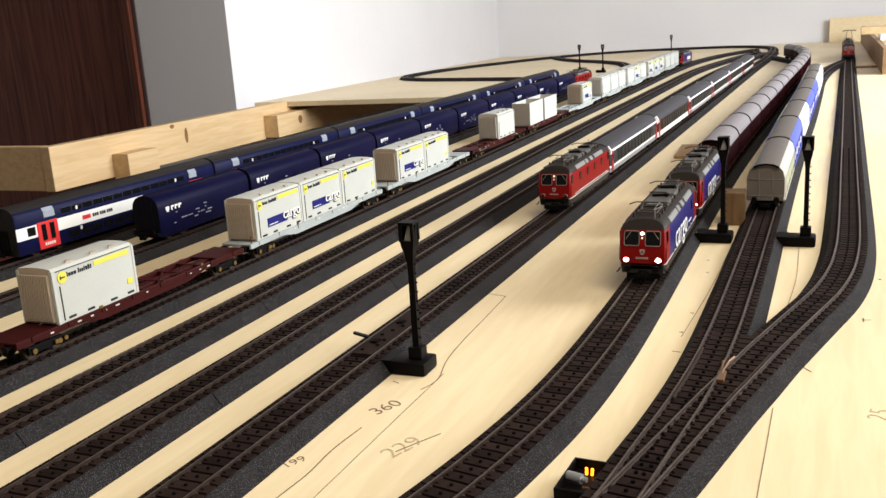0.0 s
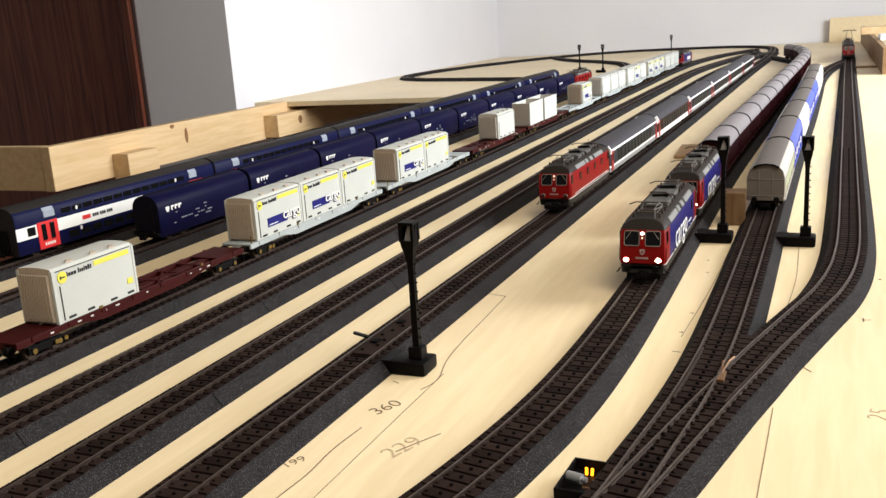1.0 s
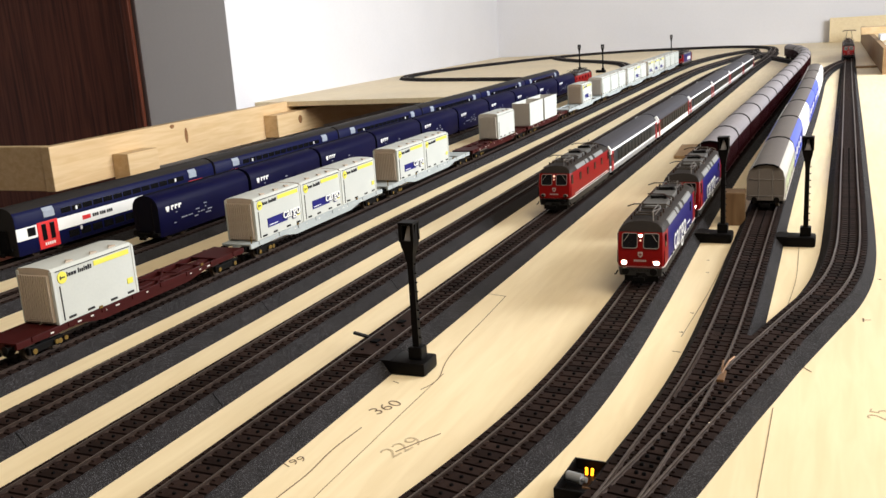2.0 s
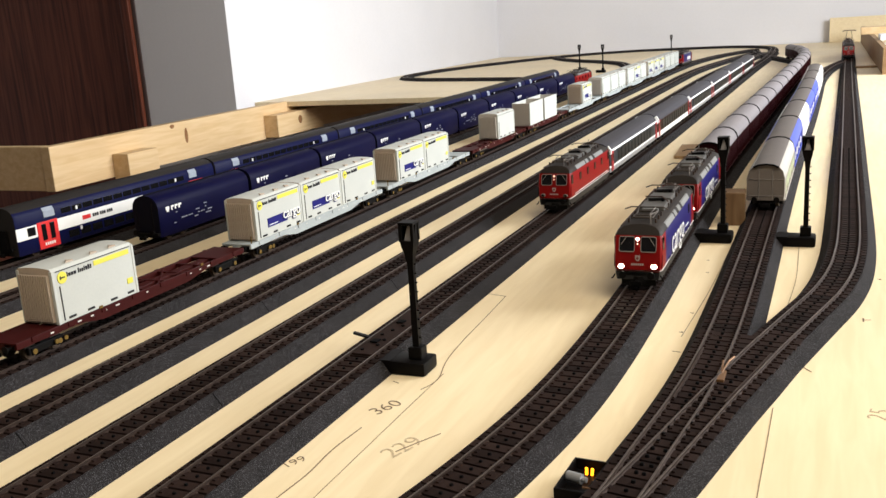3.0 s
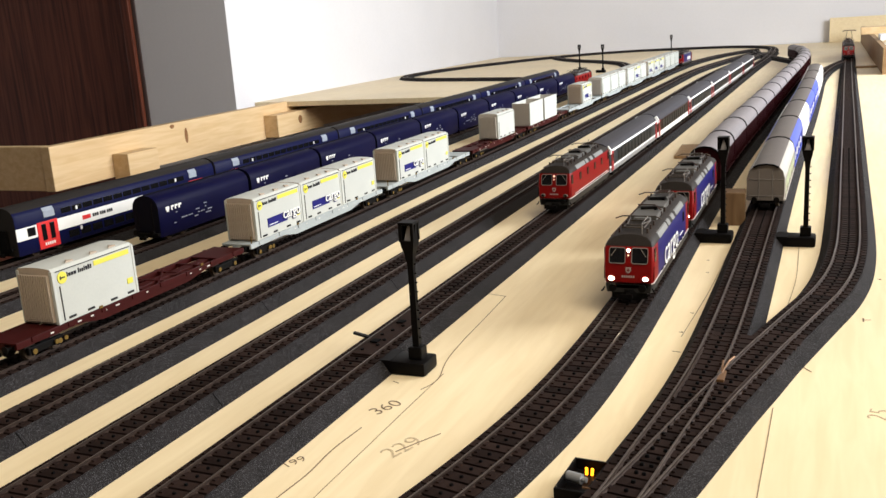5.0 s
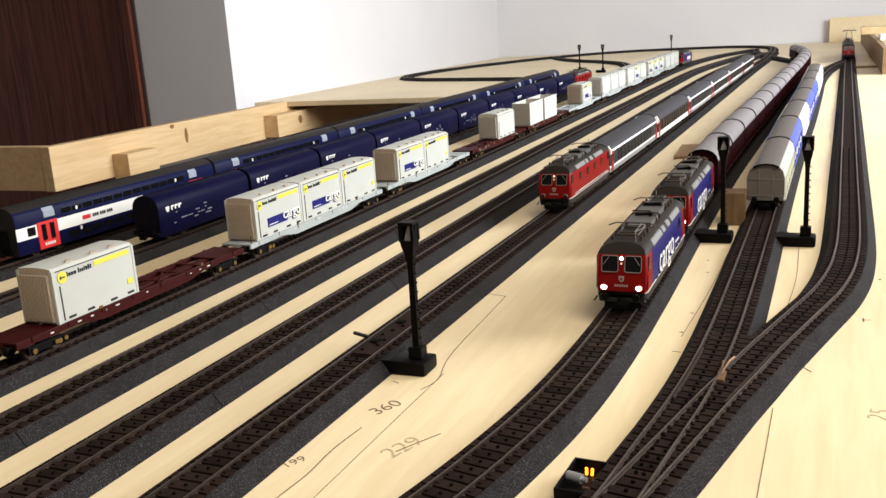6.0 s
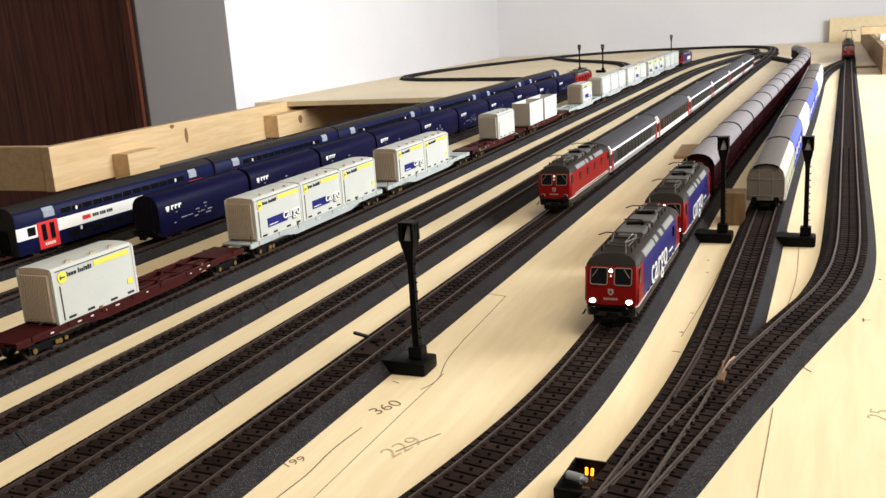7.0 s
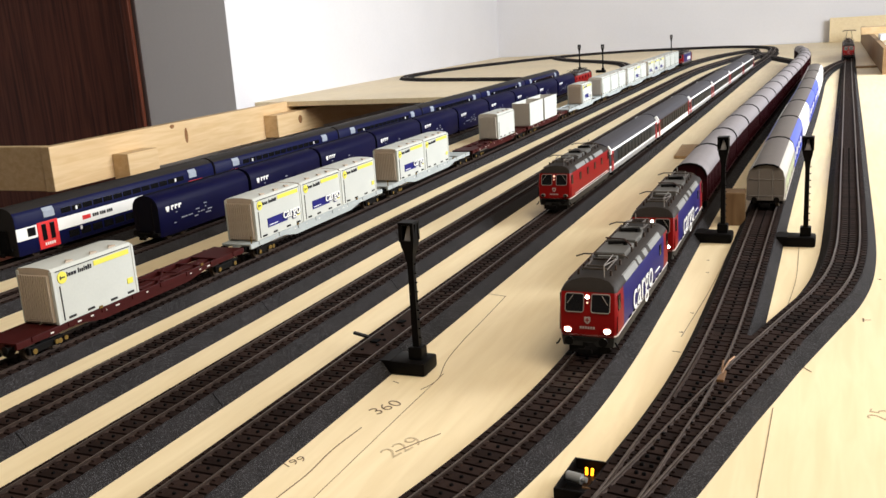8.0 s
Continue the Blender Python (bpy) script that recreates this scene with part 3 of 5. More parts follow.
def build_loco(name, label, side, lit):
    lo = thing(name, label, "locomotive")
    half = [(0.0160, 0.0120), (0.0166, 0.0155), (0.0167, 0.0265), (0.0164, 0.0374), (0.0151, 0.0403), (0.0116, 0.0426), (0.0060, 0.0438), (0.0, 0.0441)]
    lean = lambda z: max(0.0, z - 0.025) * 0.24 + max(0.0, z - 0.038) * 0.9
    st = [(-HALF_L, 0.925, 1), (-HALF_L + 0.0018, 0.99, 1), (-HALF_L + 0.006, 1, 1), (-HALF_L + 0.019, 1, 0), (HALF_L - 0.019, 1, 0), (HALF_L - 0.006, 1, -1), (HALF_L - 0.0018, 0.99, -1), (HALF_L, 0.925, -1)]
    mi = lambda i, k: 2 if k >= 3 else (1 if i == 3 and k < 3 else 0)
    body = part("body", shell(half, st, mi, lean, cap=lambda k: 2 if k >= 3 else 0), [RED, side, LOCO_ROOF], lo, "red ends with coloured side panels" if side is not RED else "", smooth=35)
    # skirt with the pale lining
    bm = bm_new()
    ringa = lambda s, z: [(x * s, y, z) for x, y in ((-0.0149, -HALF_L), (0.0149, -HALF_L), (0.0162, -HALF_L + 0.003), (0.0162, HALF_L - 0.003), (0.0149, HALF_L), (-0.0149, HALF_L), (-0.0162, HALF_L - 0.003), (-0.0162, -HALF_L + 0.003))]
    loft(bm, [ringa(0.96, 0.0062), ringa(1.0, 0.0100), ringa(1.01, 0.0124)])
    part("underframe", bm, mat("underframe_grey", (0.020, 0.019, 0.0185), 0.5, vary=0.2, scale=150), lo, smooth=30)
    bm = bm_new()
    loft(bm, [ringa(1.03, 0.0124), ringa(1.035, 0.0127), ringa(1.03, 0.0132)])
    part("lining", bm, mat("lining_grey", (0.5, 0.46, 0.44), 0.5), lo, "thin pale lining")
    for sg in (1, -1):
        yf = -sg * HALF_L
        for x0, x1 in ((-0.0127, -0.0023), (0.0023, 0.0127)):
            bm = bm_new()
            front_slab(bm, yf, sg, lean, x0, x1, 0.0266, 0.0364, 0.0004)
            w = part("windscreen", bm, GLASS, lo)
            bm = bm_new()
            outer, inner = [], []
            for cx, cz, a0 in ((x1 - 0.0012, 0.0353, 0), (x0 + 0.0012, 0.0353, 90), (x0 + 0.0012, 0.0277, 180), (x1 - 0.0012, 0.0277, 270)):
                for q in range(4):
                    a = radians(a0 + q * 30)
                    outer.append((cx + 0.0015 * math.cos(a), cz + 0.0015 * math.sin(a)))
                    inner.append((cx + 0.0011 * math.cos(a), cz + 0.0011 * math.sin(a)))
            skin = lambda ring, out: [(x, yf + sg * (lean(z) - out), z) for x, z in ring]
            rings = [skin(outer, 0.0002), skin(outer, 0.0008), skin(inner, 0.0008), skin(inner, 0.0002)]
            loft(bm, rings, caps=None)
            part("window_frame", bm, FRAME, w)
            bm = bm_new()
            xo = x0 if x0 < 0 else x1
            s = 1 if x0 < 0 else -1
            wire(bm, [(xo + s * 0.0010, yf + sg * (lean(0.031) - 0.0009), 0.031), (xo + s * 0.0045, yf + sg * (lean(0.0360) - 0.0009), 0.0360)], 0.00022)
            part("wiper", bm, FRAME, w)
        for x, z, r, m in ((-0.0114, 0.0160, 0.0014, lit), (0.0114, 0.0160, 0.0014, lit), (0, 0.0350, 0.0010, lit), (0, 0.0318, 0.0006, LAMP_DIM)):
            bm = bm_new()
            y0 = yf + sg * lean(z)
            wide = r * 1.35 if z < 0.02 else r
            loft(bm, [[(x + wide * math.cos(a) * k, y0 - sg * d, z + r * math.sin(a) * k) for a in [i * math.tau / 14 for i in range(14)]] for k, d in ((1.25, 0.0), (1.2, 0.0011), (1.02, 0.0013))], caps=None)
            hl = part("headlight", bm, FRAME, lo)
            bm = bm_new()
            loft(bm, [[(x + wide * math.cos(a) * k, y0 - sg * d, z + r * math.sin(a) * k) for a in [i * math.tau / 14 for i in range(14)]] for k, d in ((1.02, 0.0008), (0.7, 0.0014))])
            lamp_m = m if sg == 1 else GLASS
            if m is LAMP_DIM and z < 0.02:
                lamp_m = GLASS
            part("lens", bm, lamp_m, hl, "glowing lens" if lamp_m is not GLASS else "")
        # shield emblem and number bar
        bm = bm_new()
        pts = [(-0.0017, 0.0237), (0.0017, 0.0237), (0.0017, 0.0213), (0.0009, 0.0201), (0, 0.0197), (-0.0009, 0.0201), (-0.0017, 0.0213)]
        loft(bm, [[(x, yf - sg * 0.0001, z) for x, z in pts], [(x, yf - sg * 0.0005, z) for x, z in pts]])
        e = part("emblem", bm, mat("emblem_silver", (0.40, 0.34, 0.32), 0.4), lo, "small silver shield")
        bm = bm_new()
        for x0, x1, z0, z1 in ((-0.0003, 0.0003, 0.0206, 0.0231), (-0.0011, 0.0011, 0.0216, 0.0222)):
            box(bm, (x0, yf - sg * 0.0005 - 0.0002, z0), (x1, yf - sg * 0.0005 + 0.0002, z1))
        part("cross", bm, RED, e)
        bm = bm_new()
        for k in range(6):
            box(bm, (-0.0045 + k * 0.0015, yf - 0.0003, 0.0166), (-0.0045 + k * 0.0015 + 0.001, yf + 0.0003, 0.0179))
        part("number_bar", bm, mat("emblem_silver", (0.40, 0.34, 0.32), 0.4), lo)
        # handrails at the corners
        bm = bm_new()
        for s in (-1, 1):
            wire(bm, [(s * 0.0158, yf + sg * 0.003, 0.0145), (s * 0.0166, yf + sg * 0.0015, 0.0150), (s * 0.0166, yf + sg * 0.0025, 0.0240), (s * 0.0160, yf + sg * 0.003, 0.0245)], 0.00025)
            wire(bm, [(s * 0.0158, yf - sg * 0.001, 0.0100), (s * 0.0172, yf - sg * 0.001, 0.0075), (s * 0.0180, yf - sg * 0.002, 0.0072)], 0.0005)
        part("handrail", bm, UNDER, lo)
        # bufferbeam and snow plough
        bm = bm_new()
        box(bm, (-0.0135, min(yf, yf + sg * 0.004), 0.0085), (0.0135, max(yf, yf + sg * 0.004), 0.0122), bev=0.0006)
        loft(bm, [[(-0.0120, yf + sg * 0.003, z), (0.0, yf - sg * (0.001 + (0.0085 - z) * 0.3), z), (0.0120, yf + sg * 0.003, z), (0.010, yf + sg * 0.006, z), (-0.010, yf + sg * 0.006, z)] for z in (0.0016, 0.0085)])
        part("bufferbeam", bm, UNDER, lo)
        buffers(lo, yf, -sg, 0.0105)
        # cab side windows and doors
        for s in (-1, 1):
            bm = bm_new()
            xs = s * 0.0166
            box(bm, (min(xs, xs + s * 0.0004), yf + sg * 0.0072 - 0.0027, 0.0268), (max(xs, xs + s * 0.0004), yf + sg * 0.0072 + 0.0027, 0.0358), bev=0.0001)
            part("cab_window", bm, GLASS, lo)
    # side windows and roof-edge panels
    for s in (-1, 1):
        for y in (-0.045, -0.015, 0.015, 0.045) if side is RED else (0.050,):
            bm = bm_new()
            xs = s * 0.0166
            box(bm, (min(xs, xs + s * 0.0005), y - 0.0028, 0.0262), (max(xs, xs + s * 0.0005), y + 0.0028, 0.0335), bev=0.0001)
            part("side_window", bm, GLASS, lo)
        for y0, y1 in ((-0.056, -0.022), (-0.018, -0.009), (0.000, 0.010), (0.018, 0.054)):
            bm = bm_new()
            loft(bm, [[(s * 0.01655, y, 0.0378), (s * 0.0147, y, 0.0411), (s * 0.0137, y, 0.0414), (s * 0.0158, y, 0.0372)] for y in (y0, y1)])
            part("roof_panel", bm, ROOF_PANEL, lo, "light grey ventilation panel")
        bm = bm_new()
        for k in range(9):
            y = -0.050 + k * 0.0125
            box(bm, (s * 0.0158 - 0.0002, y, 0.0135), (s * 0.0158 + 0.0012, y + 0.006, 0.0142))
        parts("side_grille", bm, UNDER, lo)
    # roof equipment
    bm = bm_new()
    for y0, y1, w, h in ((-0.026, 0.002, 0.0092, 0.0466), (0.008, 0.030, 0.0088, 0.0466), (-0.034, -0.029, 0.006, 0.0465), (0.036, 0.043, 0.007, 0.0475)):
        box(bm, (-w, y0, 0.0430), (w, y1, h), bev=0.0009)
    parts("roof_box", bm, mat("roof_box_grey", (0.085, 0.082, 0.077), 0.5, vary=0.2, scale=150), lo, "grey resistor covers")
    bm = bm_new()
    for y in (-0.064, -0.052, -0.040, -0.008, 0.006, 0.032, 0.046, 0.058):
        for x in (-0.0095, 0.0095):
            cyl(bm, (x, y, 0.0415), (x, y, 0.0462), 0.0009, 0.0007, n=8)
    parts("insulator", bm, mat("insulator_brown", (0.04, 0.025, 0.02), 0.35), lo)
    bm = bm_new()
    wire(bm, [(-0.0138, -0.070, 0.0418), (-0.0140, 0.070, 0.0418)], 0.0005)
    wire(bm, [(0.0100, -0.012, 0.0480), (0.0040, -0.002, 0.0495), (-0.0100, 0.006, 0.0480)], 0.0005)
    part("roof_cable", bm, mat("cable_brown", (0.045, 0.018, 0.012), 0.5), lo)
    bm = bm_new()
    for y in (-0.005, 0.031):
        cyl(bm, (-0.006, y, 0.0475), (0.006, y + 0.004, 0.0475), 0.0013, n=10)
        cyl(bm, (0.005, y, 0.0450), (0.005, y, 0.0490), 0.0014, n=10)
    parts("switchgear", bm, UNDER, lo)
    for yc, sg in ((-0.052, 1), (0.052, -1)):
        bm = bm_new()
        for s in (-1, 1):
            wire(bm, [(s * 0.007, yc + sg * 0.011, 0.0465), (s * 0.0045, yc - sg * 0.010, 0.0478), (s * 0.006, yc + sg * 0.009, 0.0500)], 0.00045)
            wire(bm, [(s * 0.007, yc - sg * 0.012, 0.0462), (s * 0.007, yc + sg * 0.012, 0.0462)], 0.0005)
        wire(bm, [(-0.007, yc + sg * 0.011, 0.0465), (0.007, yc + sg * 0.011, 0.0465)], 0.0007)
        wire(bm, [(-0.007, yc - sg * 0.011, 0.0465), (0.007, yc - sg * 0.011, 0.0465)], 0.0007)
        wire(bm, [(-0.0050, yc - sg * 0.010, 0.0480), (0.0050, yc - sg * 0.010, 0.0480)], 0.0005)
        for dy in (0.009,):
            wire(bm, [(-0.0165, yc + sg * dy, 0.0482), (-0.0115, yc + sg * dy, 0.0500), (0.0115, yc + sg * dy, 0.0500), (0.0150, yc + sg * dy, 0.0482)], 0.00045)
        part("pantograph", bm, mat("pantograph_metal", (0.075, 0.060, 0.050), 0.4, 0.5), lo)
    bm = bm_new()
    wire(bm, [(0.007, -HALF_L + 0.013, 0.043), (0.007, -HALF_L + 0.013, 0.0505)], 0.00035)
    wire(bm, [(-0.004, HALF_L - 0.013, 0.044), (-0.004, HALF_L - 0.013, 0.0505)], 0.00035)
    part("whistle", bm, FRAME, lo)
    bogie(lo, -0.043, 0.0165, 0.0068)
    bogie(lo, 0.043, 0.0165, 0.0068)
    bm = bm_new()
    box(bm, (-0.013, -0.016, 0.003), (0.013, 0.016, 0.011), bev=0.001)
    part("transformer", bm, UNDER, lo)
    if side is not RED:
        letters("lettering", "cargo", 0.0262, WHITE, lo, on_side(0.0172, -0.0405, 0.0145), 0.0001, 0.0, 1.06)
        bm = bm_new()
        box(bm, (0.0166, 0.031, 0.0185), (0.0171, 0.047, 0.0193))
        part("lettering_bar", bm, WHITE, lo)
        bm = bm_new()
        for k in range(5):
            box(bm, (-0.0171, -0.05 + k * 0.012, 0.018), (-0.0166, -0.041 + k * 0.012, 0.028))
        part("lettering_bar", bm, WHITE, lo)
    else:
        bm = bm_new()
        for s in (-1, 1):
            box(bm, (s * 0.0166 - 0.0004, -0.066, 0.0150), (s * 0.0166 + 0.0004, 0.070, 0.0154))
        parts("side_lining", bm, WHITE, lo, "white lining along the sill")
    return lo


VAN_L = 0.131


def build_van(name, label, category, side, roof, end, length, half, ribs=True, group="", ncut=2):
    """A covered van with an arched roof."""
    v = thing(name, label, category, group)
    h = length / 2 - 0.0035
    st = [(-h, 0.985, 0), (-h + 0.0012, 1, 0), (h - 0.0012, 1, 0), (h, 0.985, 0)]
    part("body", shell(half, st, lambda i, k: 1 if k >= ncut else 0, cap=lambda k: 2), [side, roof, end], v, smooth=40)
    # dark end lip round the roof
    for sg in (-1, 1):
        bm = bm_new()
        y0, y1 = sg * h, sg * (h + 0.0022)
        arc = [(x * 1.012, z + 0.0004) for x, z in half[ncut:]]
        arc = arc + [(-x, z) for x, z in arc[-2::-1]]
        inner = [(x * 0.93, z - 0.0014) for x, z in arc]
        loft(bm, [[(p[0], y, p[1]) for p in arc + inner[::-1]] for y in (min(y0, y1), max(y0, y1))])
        part("roof_lip", bm, UNDER, v, "dark roof end lip")
    if ribs:
        bm = bm_new()
        n = 11
        for s in (-1, 1):
            for k in range(n):
                y = -h + 0.006 + k * (2 * h - 0.012) / (n - 1)
                x = s * half[1][0]
                box(bm, (x - 0.0005, y - 0.0006, half[0][1] + 0.001), (x + 0.0005, y + 0.0006, half[2][1] - 0.0005))
            box(bm, (s * half[1][0] - 0.0007, -h + 0.002, half[0][1]), (s * half[1][0] + 0.0007, h - 0.002, half[0][1] + 0.0016))
        parts("side_rib", bm, side, v)
    bm = bm_new()
    box(bm, (-0.012, -h + 0.004, 0.0070), (0.012, h - 0.004, half[0][1] + 0.0006), bev=0.0005)
    part("underframe", bm, UNDER, v)
    # end ladders and rails
    bm = bm_new()
    for sg in (-1, 1):
        y = sg * (h + 0.0004)
        for x in (-0.006, 0.006):
            wire(bm, [(x, y, half[0][1] + 0.001), (x, y, half[-1][1] - 0.006)], 0.00035)
        wire(bm, [(-0.0155, y, 0.030), (0.0155, y, 0.030)], 0.0003)
        wire(bm, [(-0.0155, y, 0.0145), (0.0155, y, 0.0145)], 0.0003)
    parts("end_rail", bm, FRAME if end is not BROWN else UNDER, v)
    for sg in (-1, 1):
        buffers(v, sg * h, sg, 0.0115)
    for y in (-length * 0.3, length * 0.3):
        bogie(v, y, 0.0115, 0.0053)
    return v


VAN_HALF = [(0.0158, 0.0110), (0.0164, 0.0200), (0.0163, 0.0345), (0.0146, 0.0395), (0.0115, 0.0432), (0.0065, 0.0458), (0.0, 0.0467)]
HVAN_HALF = [(0.0160, 0.0100), (0.0168, 0.0180), (0.0168, 0.0310), (0.0150, 0.0378), (0.0115, 0.0415), (0.0065, 0.0437), (0.0, 0.0444)]
HOP_HALF = [(0.0150, 0.0050), (0.0163, 0.0090), (0.0165, 0.0335), (0.0152, 0.0385), (0.0115, 0.0428), (0.0062, 0.0452), (0.0, 0.0460)]


def build_hopper():
    v = thing("hopper_wagon", "dark blue round-topped hopper wagon", "wagon", "hopper wagons")
    h = 0.0755
    # end caps in a near-black that holds their shade in the colour
    part("body", shell(HOP_HALF, [(-h, 0.93, 0), (-h + 0.004, 1, 0), (h - 0.004, 1, 0), (h, 0.93, 0)], lambda i, k: 0, cap=lambda k: 1), [NAVY, mat("hopper_end_shaded", (0.0035, 0.0035, 0.008), 0.5, spec=0.08, vary=0.2)], v, smooth=40)
    bm = bm_new()
    for sg in (-1, 1):
        box(bm, (-0.0148, sg * h - 0.004, 0.0072), (0.0148, sg * h + 0.004, 0.0098), bev=0.0006)
    box(bm, (-0.010, -h + 0.01, 0.0055), (0.010, h - 0.01, 0.0095), bev=0.001)
    part("underframe", bm, UNDER, v)
    bm = bm_new()
    for k in range(2):
        box(bm, (0.0160, -0.066 + k * 0.001, 0.0302 - k * 0.0020), (0.0170, -0.0610 - k * 0.001, 0.0333 - k * 0.001))
    for k, w in enumerate((0.0042, 0.0042, 0.0042)):
        box(bm, (0.0160, -0.0580 + k * 0.0055, 0.0290), (0.0170, -0.0580 + k * 0.0055 + w * 0.4, 0.0333))
        box(bm, (0.0160, -0.0580 + k * 0.0055, 0.0316), (0.0170, -0.0580 + k * 0.0055 + w, 0.0333))
    parts("logo_bar", bm, WHITE, v, "white logo bars")
    bm = bm_new()
    rng = random.Random(5)
    for k in range(16):
        y = rng.uniform(-0.056, 0.0)
        z = rng.choice((0.0150, 0.0180, 0.0215, 0.0250))
        box(bm, (0.0155, y, z), (0.0168, y + rng.uniform(0.002, 0.007), z + 0.0011))
    parts("data_bar", bm, mat("worn_white_print", (0.22, 0.23, 0.28), 0.5, vary=0.4, scale=500), v, "small worn white data bars")
    bm = bm_new()
    for sg in (-1, 1):
        for s in (-1, 1):
            wire(bm, [(s * 0.009, sg * (h + 0.002), 0.009), (s * 0.009, sg * (h + 0.002), 0.038), (s * 0.009, sg * (h - 0.002), 0.0420)], 0.0004)
    wire(bm, [(0.0, -h, 0.0462), (0.0, h, 0.0462)], 0.0008)
    part("ladder", bm, UNDER, v)
    for y in (-0.048, 0.048):
        bogie(v, y, 0.0105, 0.0053)
    for sg in (-1, 1):
        buffers(v, sg * (h + 0.002), sg, 0.0110, material=UNDER)
    return v


def build_double_decker():
    v = thing("double_deck_coach", "dark blue and white double-deck coach with red doors", "coach", "double-deck coaches")
    h = 0.1450
    half = [(0.0152, 0.0045), (0.0162, 0.0060), (0.0164, 0.0185), (0.0164, 0.0302), (0.0160, 0.0402), (0.0140, 0.0448), (0.0095, 0.0480), (0.0040, 0.0496), (0.0, 0.0499)]
    mi = lambda i, k: 2 if k >= 5 else (1 if k == 2 else 0)
    part("body", shell(half, [(-h, 0.94, 0), (-h + 0.003, 1, 0), (h - 0.003, 1, 0), (h, 0.94, 0)], mi, cap=lambda k: 2), [COACH_BLUE, WHITE, COACH_ROOF], v, smooth=40)
    for s in (1, -1):
        x0, x1 = (s * 0.0158, s * 0.0168)
        lo, hi = min(x0, x1), max(x0, x1)
        bm = bm_new()
        for k in range(13):
            y = -0.0905 + k * 0.0140
            box(bm, (lo - s * 0.0002, y, 0.0340), (hi - s * 0.0003, y + 0.0122, 0.0392), bev=0.0001)
        parts("upper_window", bm, GLASS, v)
        bm = bm_new()
        for k in range(11):
            y = -0.0850 + k * 0.0155
            box(bm, (lo, y, 0.0090), (hi, y + 0.0128, 0.0158), bev=0.0001)
        parts("lower_window", bm, GLASS, v)
        for sg in (-1, 1):
            yc = sg * 0.1095
            bm = bm_new()
            box(bm, (lo, yc - 0.0122, 0.0056), (hi + s * 0.0002, yc + 0.0122, 0.0312), bev=0.0002)
            d = part("door", bm, DRED, v, "red double door")
            bm = bm_new()
            for dy in (-0.0050, 0.0050):
                box(bm, (lo, yc + dy - 0.0026, 0.0135), (hi + s * 0.0006, yc + dy + 0.0026, 0.0290), bev=0.0001)
            part("door_window", bm, GLASS, d)
            bm = bm_new()
            for q in range(5):
                box(bm, (lo, yc - 0.0060 + q * 0.0026, 0.0085), (hi + s * 0.0005, yc - 0.0044 + q * 0.0026, 0.0112))
            part("door_print", bm, WHITE, d, "small white print")
            bm = bm_new()
            yw = sg * 0.1285
            box(bm, (lo, yw - 0.0046, 0.0208), (hi, yw + 0.0046, 0.0288), bev=0.0001)
            part("end_window", bm, GLASS, v)
            bm = bm_new()
            yt = sg * 0.1055
            loft(bm, [[(s * 0.0168, y, 0.0345), (s * 0.0166, y, 0.0402), (s * 0.0140, y, 0.0445), (s * 0.0105, y, 0.0472), (s * 0.0100, y, 0.0464), (s * 0.0150, y, 0.0396)] for y in (yt - 0.0065, yt + 0.0065)])
            part("roof_patch", bm, TAPE, v, "pale grey strip over the roof edge")
        bm = bm_new()
        box(bm, (lo, -0.0655, 0.0224), (hi, -0.0550, 0.0264))
        part("logo_plate", bm, DRED, v)
        bm = bm_new()
        for k in range(9):
            y = -0.0520 + k * 0.0028 + (k // 3) * 0.0014
            box(bm, (lo, y, 0.0228), (hi, y + 0.0020, 0.0260))
        parts("lettering_bar", bm, INK, v)
        bm = bm_new()
        for y, z in ((-0.0725, 0.0345), (-0.0700, 0.0140), (0.0740, 0.0350)):
            box(bm, (lo, y, z), (hi + s * 0.0003, y + 0.0022, z + 0.0034))
        parts("class_number", bm, WHITE, v)
    bm = bm_new()
    for sg in (-1, 1):
        y = sg * h
        box(bm, (-0.0055, min(y, y + sg * 0.003), 0.0075), (0.0055, max(y, y + sg * 0.003), 0.0290), bev=0.0008)
    parts("gangway", bm, UNDER, v)
    bm = bm_new()
    box(bm, (-0.013, -0.085, 0.0035), (0.013, 0.085, 0.0062), bev=0.0006)
    part("underframe", bm, UNDER, v)
    for y in (-0.108, 0.108):
        bogie(v, y, 0.0145, 0.0053)
    for sg in (-1, 1):
        buffers(v, sg * h, sg, 0.0115)
    return v


